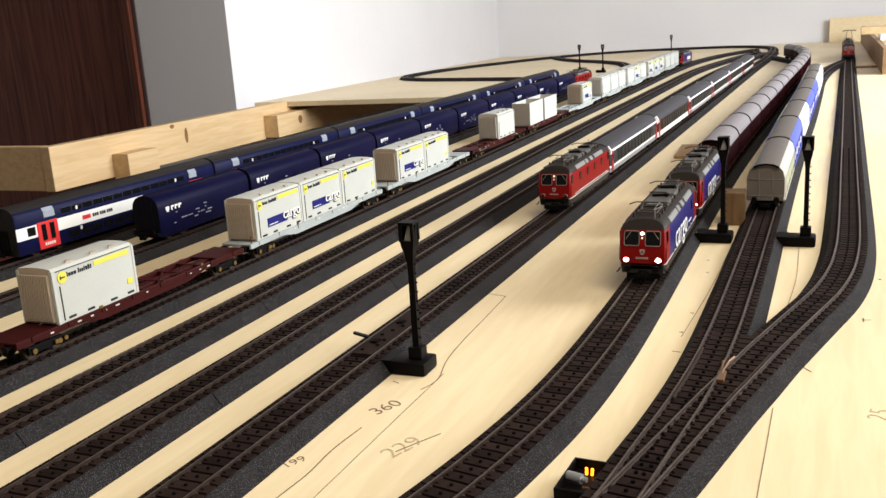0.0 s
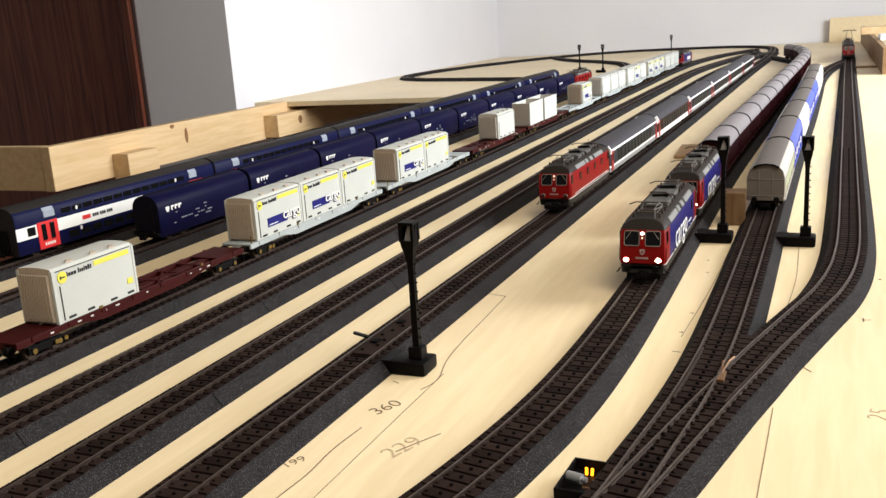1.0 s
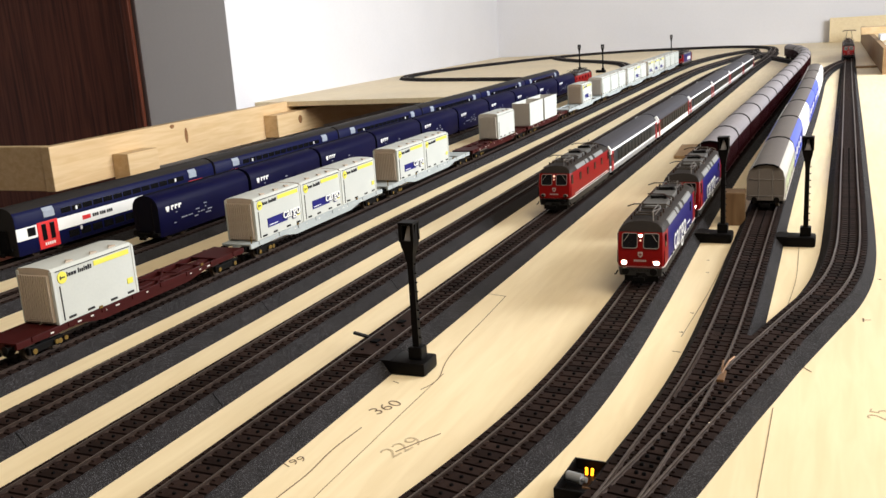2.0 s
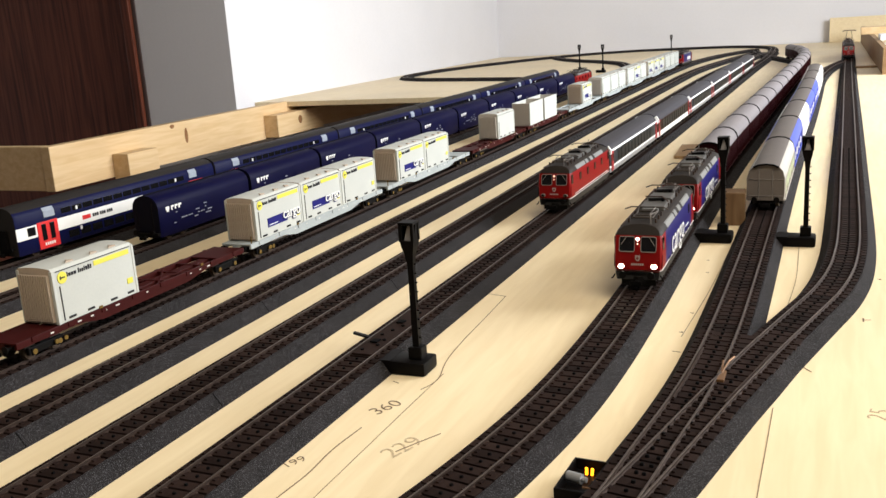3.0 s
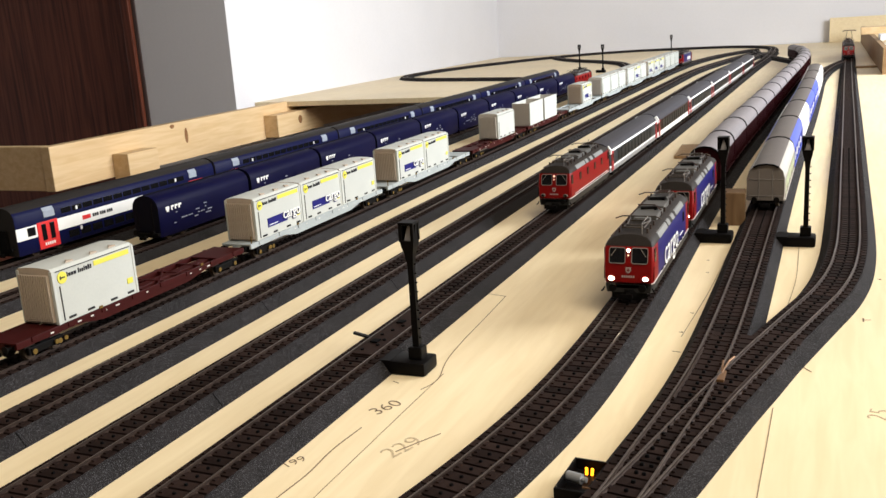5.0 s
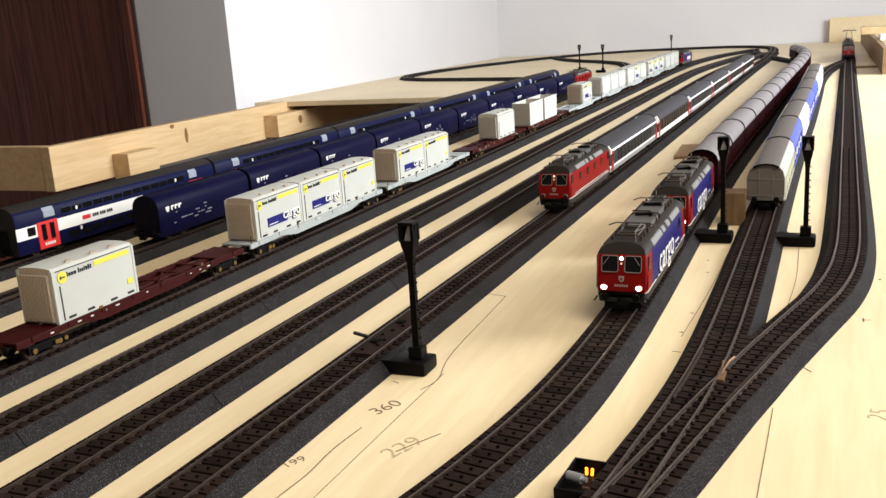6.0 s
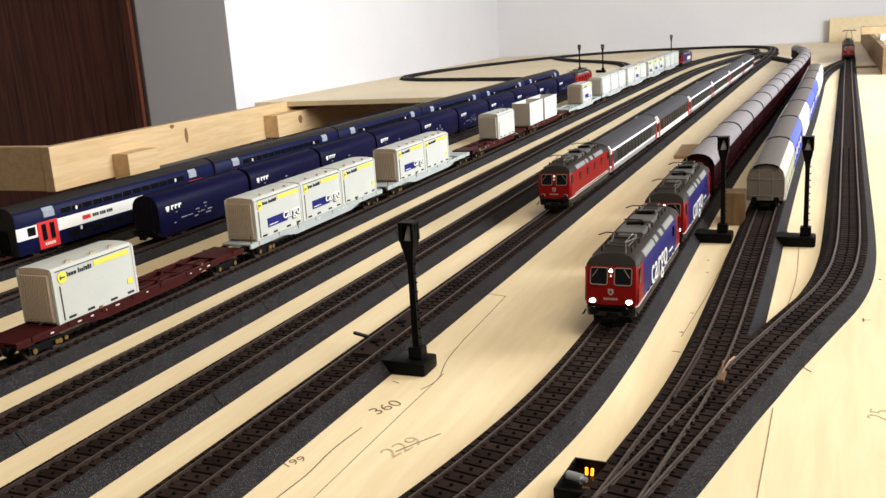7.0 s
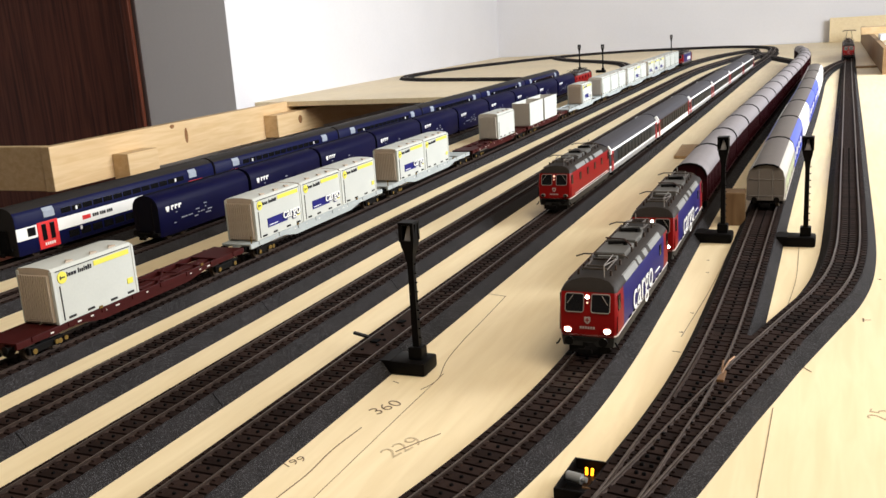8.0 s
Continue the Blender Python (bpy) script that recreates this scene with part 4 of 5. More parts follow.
def build_express_coach(dining=False):
    v = thing("express_coach", "white dining coach with a brown window band and red doors" if dining else "grey and white express coach with red doors", "coach", "express coaches")
    h = 0.1445
    half = [(0.0152, 0.0085), (0.0162, 0.0100), (0.0164, 0.0142), (0.0165, 0.0166), (0.0165, 0.0322), (0.0159, 0.0345), (0.0128, 0.0392), (0.0085, 0.0418), (0.0035, 0.0430), (0.0, 0.0432)]
    mi = lambda i, k: 3 if k >= (4 if dining else 5) else (0 if k == 4 else (1 if k == 3 else (0 if k == 2 else 2)))
    part("body", shell(half, [(-h, 0.94, 0), (-h + 0.003, 1, 0), (h - 0.003, 1, 0), (h, 0.94, 0)], mi, cap=lambda k: 3), [WHITE, mat("window_band_brown", (0.030, 0.016, 0.010), 0.45, spec=0.08) if dining else mat("window_band_dark", (0.030, 0.032, 0.033), 0.45, spec=0.08), WHITE if dining else mat("coach_sill_grey", (0.27, 0.27, 0.28), 0.45, vary=0.3, scale=220), EXPRESS_ROOF], v, smooth=40)
    for s in (1, -1):
        lo, hi = min(s * 0.0160, s * 0.0169), max(s * 0.0160, s * 0.0169)
        bm = bm_new()
        for k in range(11):
            y = -0.106 + k * 0.0195
            box(bm, (lo, y, 0.0182), (hi, y + 0.0150, 0.0306), bev=0.0001)
        parts("side_window", bm, TINTED, v)
        for sg in (-1, 1):
            yc = sg * 0.1345
            bm = bm_new()
            box(bm, (lo, yc - 0.0048, 0.0105), (hi + s * 0.0002, yc + 0.0048, 0.0330), bev=0.0002)
            d = part("door", bm, mat("entrance_door_red", (0.30, 0.015, 0.018), 0.4, vary=0.08), v, "red entrance door")
            bm = bm_new()
            box(bm, (lo, yc - 0.0020, 0.0215), (hi + s * 0.0006, yc + 0.0020, 0.0300), bev=0.0001)
            part("door_window", bm, GLASS, d)
            bm = bm_new()
            yc = sg * 0.1420
            loft(bm, [[(s * 0.0172, y, 0.0300), (s * 0.0170, y, 0.0347), (s * 0.0140, y, 0.0396), (s * 0.0130, y, 0.0390), (s * 0.0155, y, 0.0337), (s * 0.0155, y, 0.0300)] for y in (yc - 0.0020, yc + 0.0020)])
            part("end_tab", bm, WHITE, v, "white tab at the roof edge")
    bm = bm_new()
    for sg in (-1, 1):
        y = sg * h
        box(bm, (-0.0060, min(y, y + sg * 0.003), 0.0085), (0.0060, max(y, y + sg * 0.003), 0.0340), bev=0.0008)
    parts("gangway", bm, UNDER, v)
    bm = bm_new()
    for y0, y1 in ((-0.08, -0.045), (-0.04, -0.005), (0.004, 0.04), (0.045, 0.075)):
        box(bm, (-0.0135, y0, 0.0045), (0.0135, y1, 0.0094), bev=0.0006)
    part("underframe", bm, UNDER, v)
    for y in (-0.109, 0.109):
        bogie(v, y, 0.0145, 0.0053)
    for sg in (-1, 1):
        buffers(v, sg * h, sg, 0.0115)
    return v


CON_L, CON_W = 0.0752, 0.0303


def build_container(name, label, decal, ribs=12, printed=True):
    """A white swap container: origin at the middle of its floor."""
    c = thing(name, label, "container", "containers on the freight train")
    hx, hy = CON_W / 2, CON_L / 2
    end = CREAM_SHADED if printed else CREAM_DIMMED
    half = [(hx, 0.0), (hx, 0.0350), (hx - 0.0018, 0.0368), (hx * 0.45, 0.0375), (0.0, 0.0377)]
    part("body", shell(half, [(-hy, 0.985, 0), (-hy + 0.0008, 1, 0), (hy - 0.0008, 1, 0), (hy, 0.985, 0)], lambda i, k: 0, cap=lambda k: 1), [CREAM, end], c, smooth=30)
    for sg in (-1, 1):
        # one corrugated sheet from rib to rib
        bm = bm_new()
        pts, w = [], (2 * hx - 0.0050) / ribs
        for k in range(ribs):
            x = -hx + 0.0025 + k * w
            pts += [(x, 0.0), (x + w * 0.34, 0.0), (x + w * 0.37, 0.0026), (x + w * 0.97, 0.0026)]
        pts.append((hx - 0.0025, 0.0002))
        ring = [(x, sg * (hy + d)) for x, d in pts] + [(hx - 0.0025, sg * (hy - 0.0006)), (-hx + 0.0025, sg * (hy - 0.0006))]
        loft(bm, [[(x, y, z) for x, y in ring] for z in (0.0020, 0.0330)])
        part("end_wall", bm, end, c, "ribbed end wall with its warm shade painted in buff" if printed else "ribbed end wall with a lighter shade painted in")
    bm = bm_new()
    for sx in (-1, 1):
        for sg in (-1, 1):
            x, y = sx * hx, sg * hy
            box(bm, (min(x, x - sx * 0.0022), min(y + sg * 0.0006, y - sg * 0.0016), -0.0002), (max(x, x - sx * 0.0022) + (0.0004 if sx > 0 else 0), max(y + sg * 0.0006, y - sg * 0.0016), 0.0355), bev=0.0003)
    parts("corner_post", bm, CREAM, c)
    bm = bm_new()
    for sx in (-1, 1):
        x0, x1 = sx * (hx - 0.0003), sx * (hx + 0.0004)
        lo, hi = min(x0, x1), max(x0, x1)
        box(bm, (lo, -hy + 0.003, 0.0343), (hi, hy - 0.003, 0.0348))
        box(bm, (lo, -hy + 0.0045, 0.0015), (hi, -hy + 0.0052, 0.0245))
        for y in (-0.029, -0.012, 0.010, 0.027):
            box(bm, (lo, y, 0.0016), (hi + 0.0002, y + 0.006, 0.0030))
    part("seams", bm, mat("seam_dark", (0.025, 0.024, 0.023), 0.7, spec=0.05), c, "dark seams and fork pockets")
    bm = bm_new()
    for y in (-0.018, 0.004, 0.022):
        loft(bm, [[(hx - 0.0035, y - 0.004, 0.0366), (hx - 0.0035, y + 0.004, 0.0366), (hx - 0.0085, y + 0.001, 0.0370)], [(hx - 0.0035, y - 0.003, 0.0381), (hx - 0.0035, y + 0.003, 0.0381), (hx - 0.0080, y + 0.001, 0.0382)]])
    parts("roof_lug", bm, CREAM_SHADED, c)
    if not printed:
        return c
    bm = bm_new()
    x = hx + 0.0003
    box(bm, (x - 0.0006, -0.001, 0.0298), (x + 0.0001, hy - 0.0045, 0.0332))
    part("yellow_stripe", bm, YELLOW, c)
    bm = bm_new()
    cyl(bm, (x - 0.0006, -hy + 0.0078, 0.0297), (x + 0.0002, -hy + 0.0078, 0.0297), 0.0040, n=18)
    r = part("logo_disc", bm, YELLOW, c)
    bm = bm_new()
    box(bm, (x, -hy + 0.0060, 0.0292), (x + 0.0004, -hy + 0.0098, 0.0301))
    box(bm, (x, -hy + 0.0056, 0.0285), (x + 0.0004, -hy + 0.0065, 0.0309))
    part("logo_arrow", bm, INK, r)
    bm = bm_new()
    yy = -hy + 0.0122
    for k, (w, hh) in enumerate(((0.0006, 0.0032), (0.0016, 0.0022), (0.0016, 0.0022), (0.0018, 0.0022), (0, 0), (0.0008, 0.0032), (0.0008, 0.0022), (0.0014, 0.0022), (0.0006, 0.0032), (0.0014, 0.0026), (0.0014, 0.0032), (0.0008, 0.0030))):
        if w:
            box(bm, (x - 0.0004, yy, 0.0291), (x + 0.0001, yy + w, 0.0291 + hh))
        yy += w + (0.0008 if w else 0.0012)
    parts("lettering_bar", bm, INK, c)
    if decal:
        bm = bm_new()
        box(bm, (x - 0.0006, -0.0200, 0.0080), (x + 0.0001, 0.0120, 0.0160))
        d = part("blue_panel", bm, DECAL_BLUE, c)
        bold_letters("lettering", "cargo", 0.0132, DECAL_BLUE, c, x + 0.0003, 0.0032, 0.0098, 0.0016)
        bold_letters("lettering", "cargo", 0.0132, WHITE, c, x + 0.0009, 0.0036, 0.0106, 0.0004)
        bm = bm_new()
        box(bm, (x, -0.018, 0.0096), (x + 0.0003, -0.004, 0.0102))
        part("small_print", bm, WHITE, d)
    bm = bm_new()
    box(bm, (x - 0.0006, hy - 0.0095, 0.0085), (x + 0.0001, hy - 0.0040, 0.0125))
    part("yellow_tag", bm, YELLOW, c)
    bm = bm_new()
    for xx, zz in ((-0.003, 0.0235), (-0.007, 0.0155), (0.004, 0.0245)):
        loft(bm, [[(xx - 0.0014, -hy - d, zz - 0.0012), (xx + 0.0014, -hy - d, zz - 0.0012), (xx, -hy - d, zz + 0.0014)] for d in (0.0005, 0.0008)])
    parts("warning_tag", bm, mat("tag_brown", (0.28, 0.20, 0.06), 0.5), c)
    return c


def build_open_container():
    """A white container with no roof: four walls and a floor."""
    c = thing("open_container", "white open-topped container with ribbed ends in a lighter painted shade", "container", "containers on the freight train")
    hx, hy, t = CON_W / 2, CON_L / 2, 0.0012
    for sx in (-1, 1):
        bm = bm_new()
        box(bm, (min(sx * hx, sx * (hx - t)), -hy, 0.0), (max(sx * hx, sx * (hx - t)), hy, 0.0368), bev=0.0003)
        part("side_wall", bm, CREAM, c)
    for sg in (-1, 1):
        bm = bm_new()
        pts, n, w = [], 16, (2 * hx - 2 * t) / 16
        for k in range(n):
            x = -hx + t + k * w
            pts += [(x, 0.0), (x + w * 0.34, 0.0), (x + w * 0.42, 0.0012), (x + w * 0.92, 0.0012)]
        pts.append((hx - t, 0.0))
        ring = [(x, sg * (hy - 0.0012 + d)) for x, d in pts] + [(hx - t, sg * (hy - 0.0024)), (-hx + t, sg * (hy - 0.0024))]
        loft(bm, [[(x, y, z) for x, y in ring] for z in (0.0, 0.0362)])
        part("end_wall", bm, CREAM_DIMMED, c, "ribbed end wall with a lighter shade painted in")
    bm = bm_new()
    box(bm, (-hx + t, -hy + 0.0025, 0.0), (hx - t, hy - 0.0025, 0.0012))
    part("floor_plate", bm, CREAM_DIMMED, c)
    return c


def build_flat(name, label, length, material):
    """A skeletal container wagon."""
    v = thing(name, label, "wagon", "container wagons")
    h = length / 2 - 0.003
    bm = bm_new()
    for s in (-1, 1):
        box(bm, (s * 0.0140 - 0.0011, -h, 0.0105), (s * 0.0140 + 0.0011, h, 0.0150), bev=0.0004)
        loft(bm, [[(s * 0.0138 + k, y, z) for y, z in ((-h + 0.052, 0.0108), (-h + 0.075, 0.0068), (h - 0.075, 0.0068), (h - 0.052, 0.0108))] for k in (-0.0007, 0.0009)])
    part("side_sill", bm, material, v, label="")
    bm = bm_new()
    n = int(length / 0.022)
    for k in range(n):
        y = -h + 0.008 + k * (2 * h - 0.016) / (n - 1)
        box(bm, (-0.0130, y - 0.0014, 0.0112), (0.0130, y + 0.0014, 0.0143), bev=0.0003)
    box(bm, (-0.0042, -h, 0.0098), (0.0042, h, 0.0138), bev=0.0005)
    for sg in (-1, 1):
        box(bm, (-0.0130, min(sg * h, sg * (h - 0.035)), 0.0138), (0.0130, max(sg * h, sg * (h - 0.035)), 0.0148), bev=0.0003)
        wire(bm, [(-0.012, sg * 0.05, 0.0135), (0.012, sg * 0.015, 0.0135)], 0.0009)
        wire(bm, [(0.012, sg * 0.05, 0.0135), (-0.012, sg * 0.015, 0.0135)], 0.0009)
    part("frame", bm, material, v)
    bm = bm_new()
    for s in (-1, 1):
        for k in range(8):
            y = -h + 0.014 + k * (2 * h - 0.028) / 7
            box(bm, (s * 0.0152 - 0.0006, y - 0.002, 0.0120), (s * 0.0152 + 0.0006, y + 0.002, 0.0152), bev=0.0002)
    parts("spigot", bm, material, v)
    bm = bm_new()
    rng = random.Random(int(length * 1e4))
    for k in range(9):
        y = rng.uniform(-h + 0.02, h - 0.03)
        box(bm, (0.0150, y, 0.0121), (0.0154, y + rng.uniform(0.0015, 0.0045), 0.0130))
    parts("data_bar", bm, mat("white_data_print", (0.6, 0.58, 0.55), 0.5, vary=0.4, scale=500), v)
    bm = bm_new()
    for y in (-0.2 * length, 0.25 * length):
        box(bm, (0.0150, y, 0.0150), (0.0158, y + 0.003, 0.0168))
        cyl(bm, (0.0150, -h + 0.02 + (y + length) % 0.02, 0.0058), (0.0156, -h + 0.02 + (y + length) % 0.02, 0.0058), 0.0016, n=10)
    if material is GREY:
        box(bm, (0.0138, -h + 0.0020, 0.0145), (0.0146, -h + 0.0028, 0.0215))
    parts("yellow_fitting", bm, BRASS, v)
    for y in (-h + 0.024, h - 0.024):
        b = bogie(v, y, 0.0105, 0.0053)
        bm = bm_new()
        for k in (-1, 1):
            cyl(bm, (0.0145, y + k * 0.0105, 0.0053), (0.0150, y + k * 0.0105, 0.0053), 0.0018, n=10)
        parts("axle_cap", bm, BRASS, b)
    for sg in (-1, 1):
        buffers(v, sg * h, sg, 0.0118)
    return v


def at_track(x, y, slope=0.0, flip=0.0):
    return pose(x, y, ZR, 0, 0, -math.degrees(math.atan(slope)) + flip)


def build_standing_trains():
    # dark blue hoppers and their locomotive
    first = build_hopper()
    first.matrix_basis = at_track(XB, 0.690 + 0.078)
    for k in range(1, 10):
        copy_thing(first, at_track(XB, 0.690 + 0.078 + 0.1565 * k))
    # double-deck coaches
    first = build_double_decker()
    for k in range(6):
        y = 0.605 + 0.1468 + 0.2935 * k
        m = at_track((xA(y - 0.1) + xA(y + 0.1)) / 2, y, (xA(y + 0.11) - xA(y - 0.11)) / 0.22)
        if k:
            copy_thing(first, m)
        else:
            first.matrix_basis = m
    # express train
    lo = build_loco("express_locomotive", "red electric locomotive standing with the express coaches", RED, LAMP_DIM)
    y = 0.8717 + HALF_L
    lo.matrix_basis = at_track(xF(y), y, 0.010)
    copy_thing(lo, at_track(XB, 0.690 + 0.1565 * 10 + 0.086))["label"] = "red electric locomotive at the head of the hoppers"
    for dy in (0.185, 0.0):
        far = copy_thing(lo, at_track(0.0305, 3.12 + HALF_L + dy, 0.004, 180))
        far["label"] = "red electric locomotive standing far off near the wall"
    bm = bm_new()
    for s in (-1, 1):
        wire(bm, [(s * 0.006, 0.060, 0.0465), (s * 0.0085, 0.040, 0.0640), (s * 0.006, 0.058, 0.0830)], 0.0007)
    wire(bm, [(-0.0190, 0.058, 0.0815), (-0.0140, 0.058, 0.0840), (0.0140, 0.058, 0.0840), (0.0190, 0.058, 0.0815)], 0.0016)
    part("raised_pantograph", bm, mat("pantograph_dark", (0.05, 0.02, 0.015), 0.5), far, "raised pantograph with a dark head")
    first = build_express_coach()
    for k in range(6):
        y = 1.040 + 0.147 + 0.2945 * k
        if k == 0:
            first.matrix_basis = at_track(xF(y), y, 0.010)
        elif k == 1:
            build_express_coach(dining=True).matrix_basis = at_track(xF(y), y, 0.010)
        else:
            copy_thing(first, at_track(xF(y), y, 0.010))
    # vans on the turnout track
    kinds = [("grey_van", "grey covered van with silver sides", SILVER_WAGON, 0.186), ("blue_van", "covered van with blue printed sides", VAN_BLUE, 0.2), ("white_van", "covered van with white sides", WHITE, 0.2)]
    y = 0.888
    hp = smooth_path(H_PTS, 0.01)
    order = [0, 1, 2, 1, 1, 2, 2]
    made = {}
    for k, o in enumerate(order):
        nm, lb, side, ln = kinds[o]
        yc = y + ln / 2
        i = min(range(1, len(hp) - 1), key=lambda j: abs(hp[j].y - yc))
        sl = (hp[i + 1].x - hp[i - 1].x) / (hp[i + 1].y - hp[i - 1].y)
        m = at_track(hp[i].x, yc, sl)
        if o in made:
            copy_thing(made[o], m)
        else:
            made[o] = build_van(nm, lb, "wagon", side, mat("van_roof_dark", (0.115, 0.100, 0.092), 0.5, spec=0.1, vary=0.12, scale=50), GREY_END, ln, HVAN_HALF, group="sliding-wall vans", ncut=4)
            made[o].matrix_basis = m
            if o == 0:
                bm = bm_new()
                for q in range(12):
                    yy = -0.08 + q * 0.0135
                    box(bm, (0.0160, yy, 0.019 if q % 3 else 0.014), (0.0173, yy + 0.0085, 0.028))
                part("side_print", bm, mat("pale_green_print", (0.42, 0.48, 0.30), 0.5, vary=0.3, scale=300), made[o], "faded print on the side")
            if o == 1:
                bm = bm_new()
                for q in range(7):
                    yy = -0.085 + q * 0.022
                    box(bm, (0.0160, yy, 0.016 + (q % 2) * 0.004), (0.0173, yy + 0.009, 0.024 + (q % 2) * 0.003))
                part("side_print", bm, WHITE, made[o], "white print on the blue side")
        y += ln
    # container train
    red = build_flat("red_flat_wagon", "oxide red skeletal container wagon", 0.249, OXIDE)
    grey = build_flat("grey_flat_wagon", "light grey skeletal container wagon", 0.262, GREY)
    plain = build_container("white_container", "white container with ribbed ends in painted buff shade and yellow stripe", False)
    cargo = build_container("lettered_container", "white container with blue cargo panel and yellow stripe", True)
    bare = build_container("bare_container", "plain white container with ribbed ends in a lighter painted shade", False, printed=False)
    hollow = build_open_container()
    used = set()

    def put(src, m):
        if src in used:
            return copy_thing(src, m)
        used.add(src)
        src.matrix_basis = m
        return src
    wagons = [(red, 0.388, [(plain, 0.427)]), (grey, 0.642, [(cargo, 0.656), (cargo, 0.7335), (plain, 0.811)]), (grey, 0.912, [(cargo, 0.944), (plain, 1.0215)]),
              (red, 1.180, [(bare, 1.292)]), (red, 1.434, [(hollow, 1.450), (hollow, 1.534)]), (grey, 1.690, [(cargo, 1.795)]), (grey, 1.955, [(bare, 1.965), (bare, 2.046), (bare, 2.127)]),
              (grey, 2.220, [(bare, 2.228), (cargo, 2.308), (bare, 2.388)]), (grey, 2.485, [(cargo, 2.495), (cargo, 2.578), (cargo, 2.660)]), (grey, 2.750, [(bare, 2.765), (bare, 2.85), (bare, 2.93)])]
    for w, y0, loads in wagons:
        put(w, at_track(XC, y0 + (0.249 if w is red else 0.262) / 2))
        for c, cy in loads:
            put(c, pose(XC, cy + CON_L / 2, ZR + 0.0154))


build_standing_trains()


def build_cargo_train():
    """The moving train: two locomotives and brown vans, front first. Returns things with their half lengths."""
    first = build_loco("cargo_locomotive", "red and blue electric cargo locomotive with lit headlights", BLUE, LAMP)
    second = copy_thing(first, pose(0, 1, ZR))
    far = copy_thing(first, at_track(XC + 0.008, 3.05 + HALF_L, 0.03, 180))
    far["label"] = "red and blue cargo locomotive with the containers"
    van = build_van("brown_van", "dark brown covered van with a pale grey arched roof", "wagon", BROWN, VAN_ROOF, BROWN, VAN_L, VAN_HALF, group="brown vans")
    vans = [van] + [copy_thing(van, pose(0, 1, ZR)) for _ in range(16)]
    return first, second, vans


LOCO_1, LOCO_2, VANS = build_cargo_train()

# ---------------------------------------------------------------- yard lamps and small things
def build_yard_lamp():
    s = thing("yard_lamp", "black plastic yard lamp mast with a square head", "lamp", "yard lamps")
    bm = bm_new()
    box(bm, (-0.0170, -0.0098, 0.0), (0.0082, 0.0098, 0.0085), bev=0.002)
    loft(bm, [[(x, y, z) for y, z in ((-0.0094, 0.0005), (0.0094, 0.0005), (0.0094, 0.0087), (-0.0094, 0.0087))] for x in (-0.0222, -0.014)])
    part("foot", bm, BLACK, s, smooth=30)
    bm = bm_new()
    box(bm, (-0.0044, -0.0044, 0.008), (0.0044, 0.0044, 0.0160), bev=0.001)
    part("socket", bm, BLACK, s)
    bm = bm_new()
    loft(bm, [[(x * w, y * w, z) for x, y in ((-1, -1), (1, -1), (1, 1), (-1, 1))] for w, z in ((0.0020, 0.0155), (0.0017, 0.065), (0.0026, 0.0725), (0.0038, 0.0770), (0.0042, 0.0805))])
    part("mast", bm, BLACK, s)
    bm = bm_new()
    for k in range(9):
        z = 0.021 + k * 0.0056
        box(bm, (0.0012, -0.0005, z), (0.0030, 0.0005, z + 0.0008))
    parts("rung", bm, BLACK, s)
    h = bm_new()
    for x in (-0.0037, 0.0037):
        for y in (-0.0037, 0.0037):
            box(h, (x - 0.0009, y - 0.0009, 0.0800), (x + 0.0009, y + 0.0009, 0.0902))
    box(h, (-0.0042, 0.0032, 0.0800), (0.0042, 0.0040, 0.0902))
    for s2 in (-1, 1):
        loft(h, [[(s2 * x, y, z) for y, z in ((-0.0036, 0.0803), (0.0036, 0.0803), (0.0036, 0.0900), (0.0008, 0.0900))] for x in (0.0036, 0.0041)])
    box(h, (-0.0048, -0.0048, 0.0898), (0.0048, 0.0048, 0.0914), bev=0.0005)
    head = parts("head_frame", h, BLACK, s)[-1]
    bm = bm_new()
    loft(bm, [[(x * w, y * w, z) for x, y in ((-1, -1), (1, -1), (1, 1), (-1, 1))] for w, z in ((0.0022, 0.0805), (0.0006, 0.0885))])
    part("reflector", bm, mat("reflector_grey", (0.30, 0.28, 0.27), 0.4), head, "pale pyramid reflector")
    return s


lamp = build_yard_lamp()
lamp.matrix_basis = pose(-0.2235, 0.468, 0.0)
for x, y, rz in ((-0.0865, 0.812, 0), (-0.0195, 0.808, 0), (-0.82, 3.18, 0), (-0.718, 3.09, 0), (-0.60, 3.75, 0)):
    copy_thing(lamp, pose(x, y, 0, 0, 0, rz))


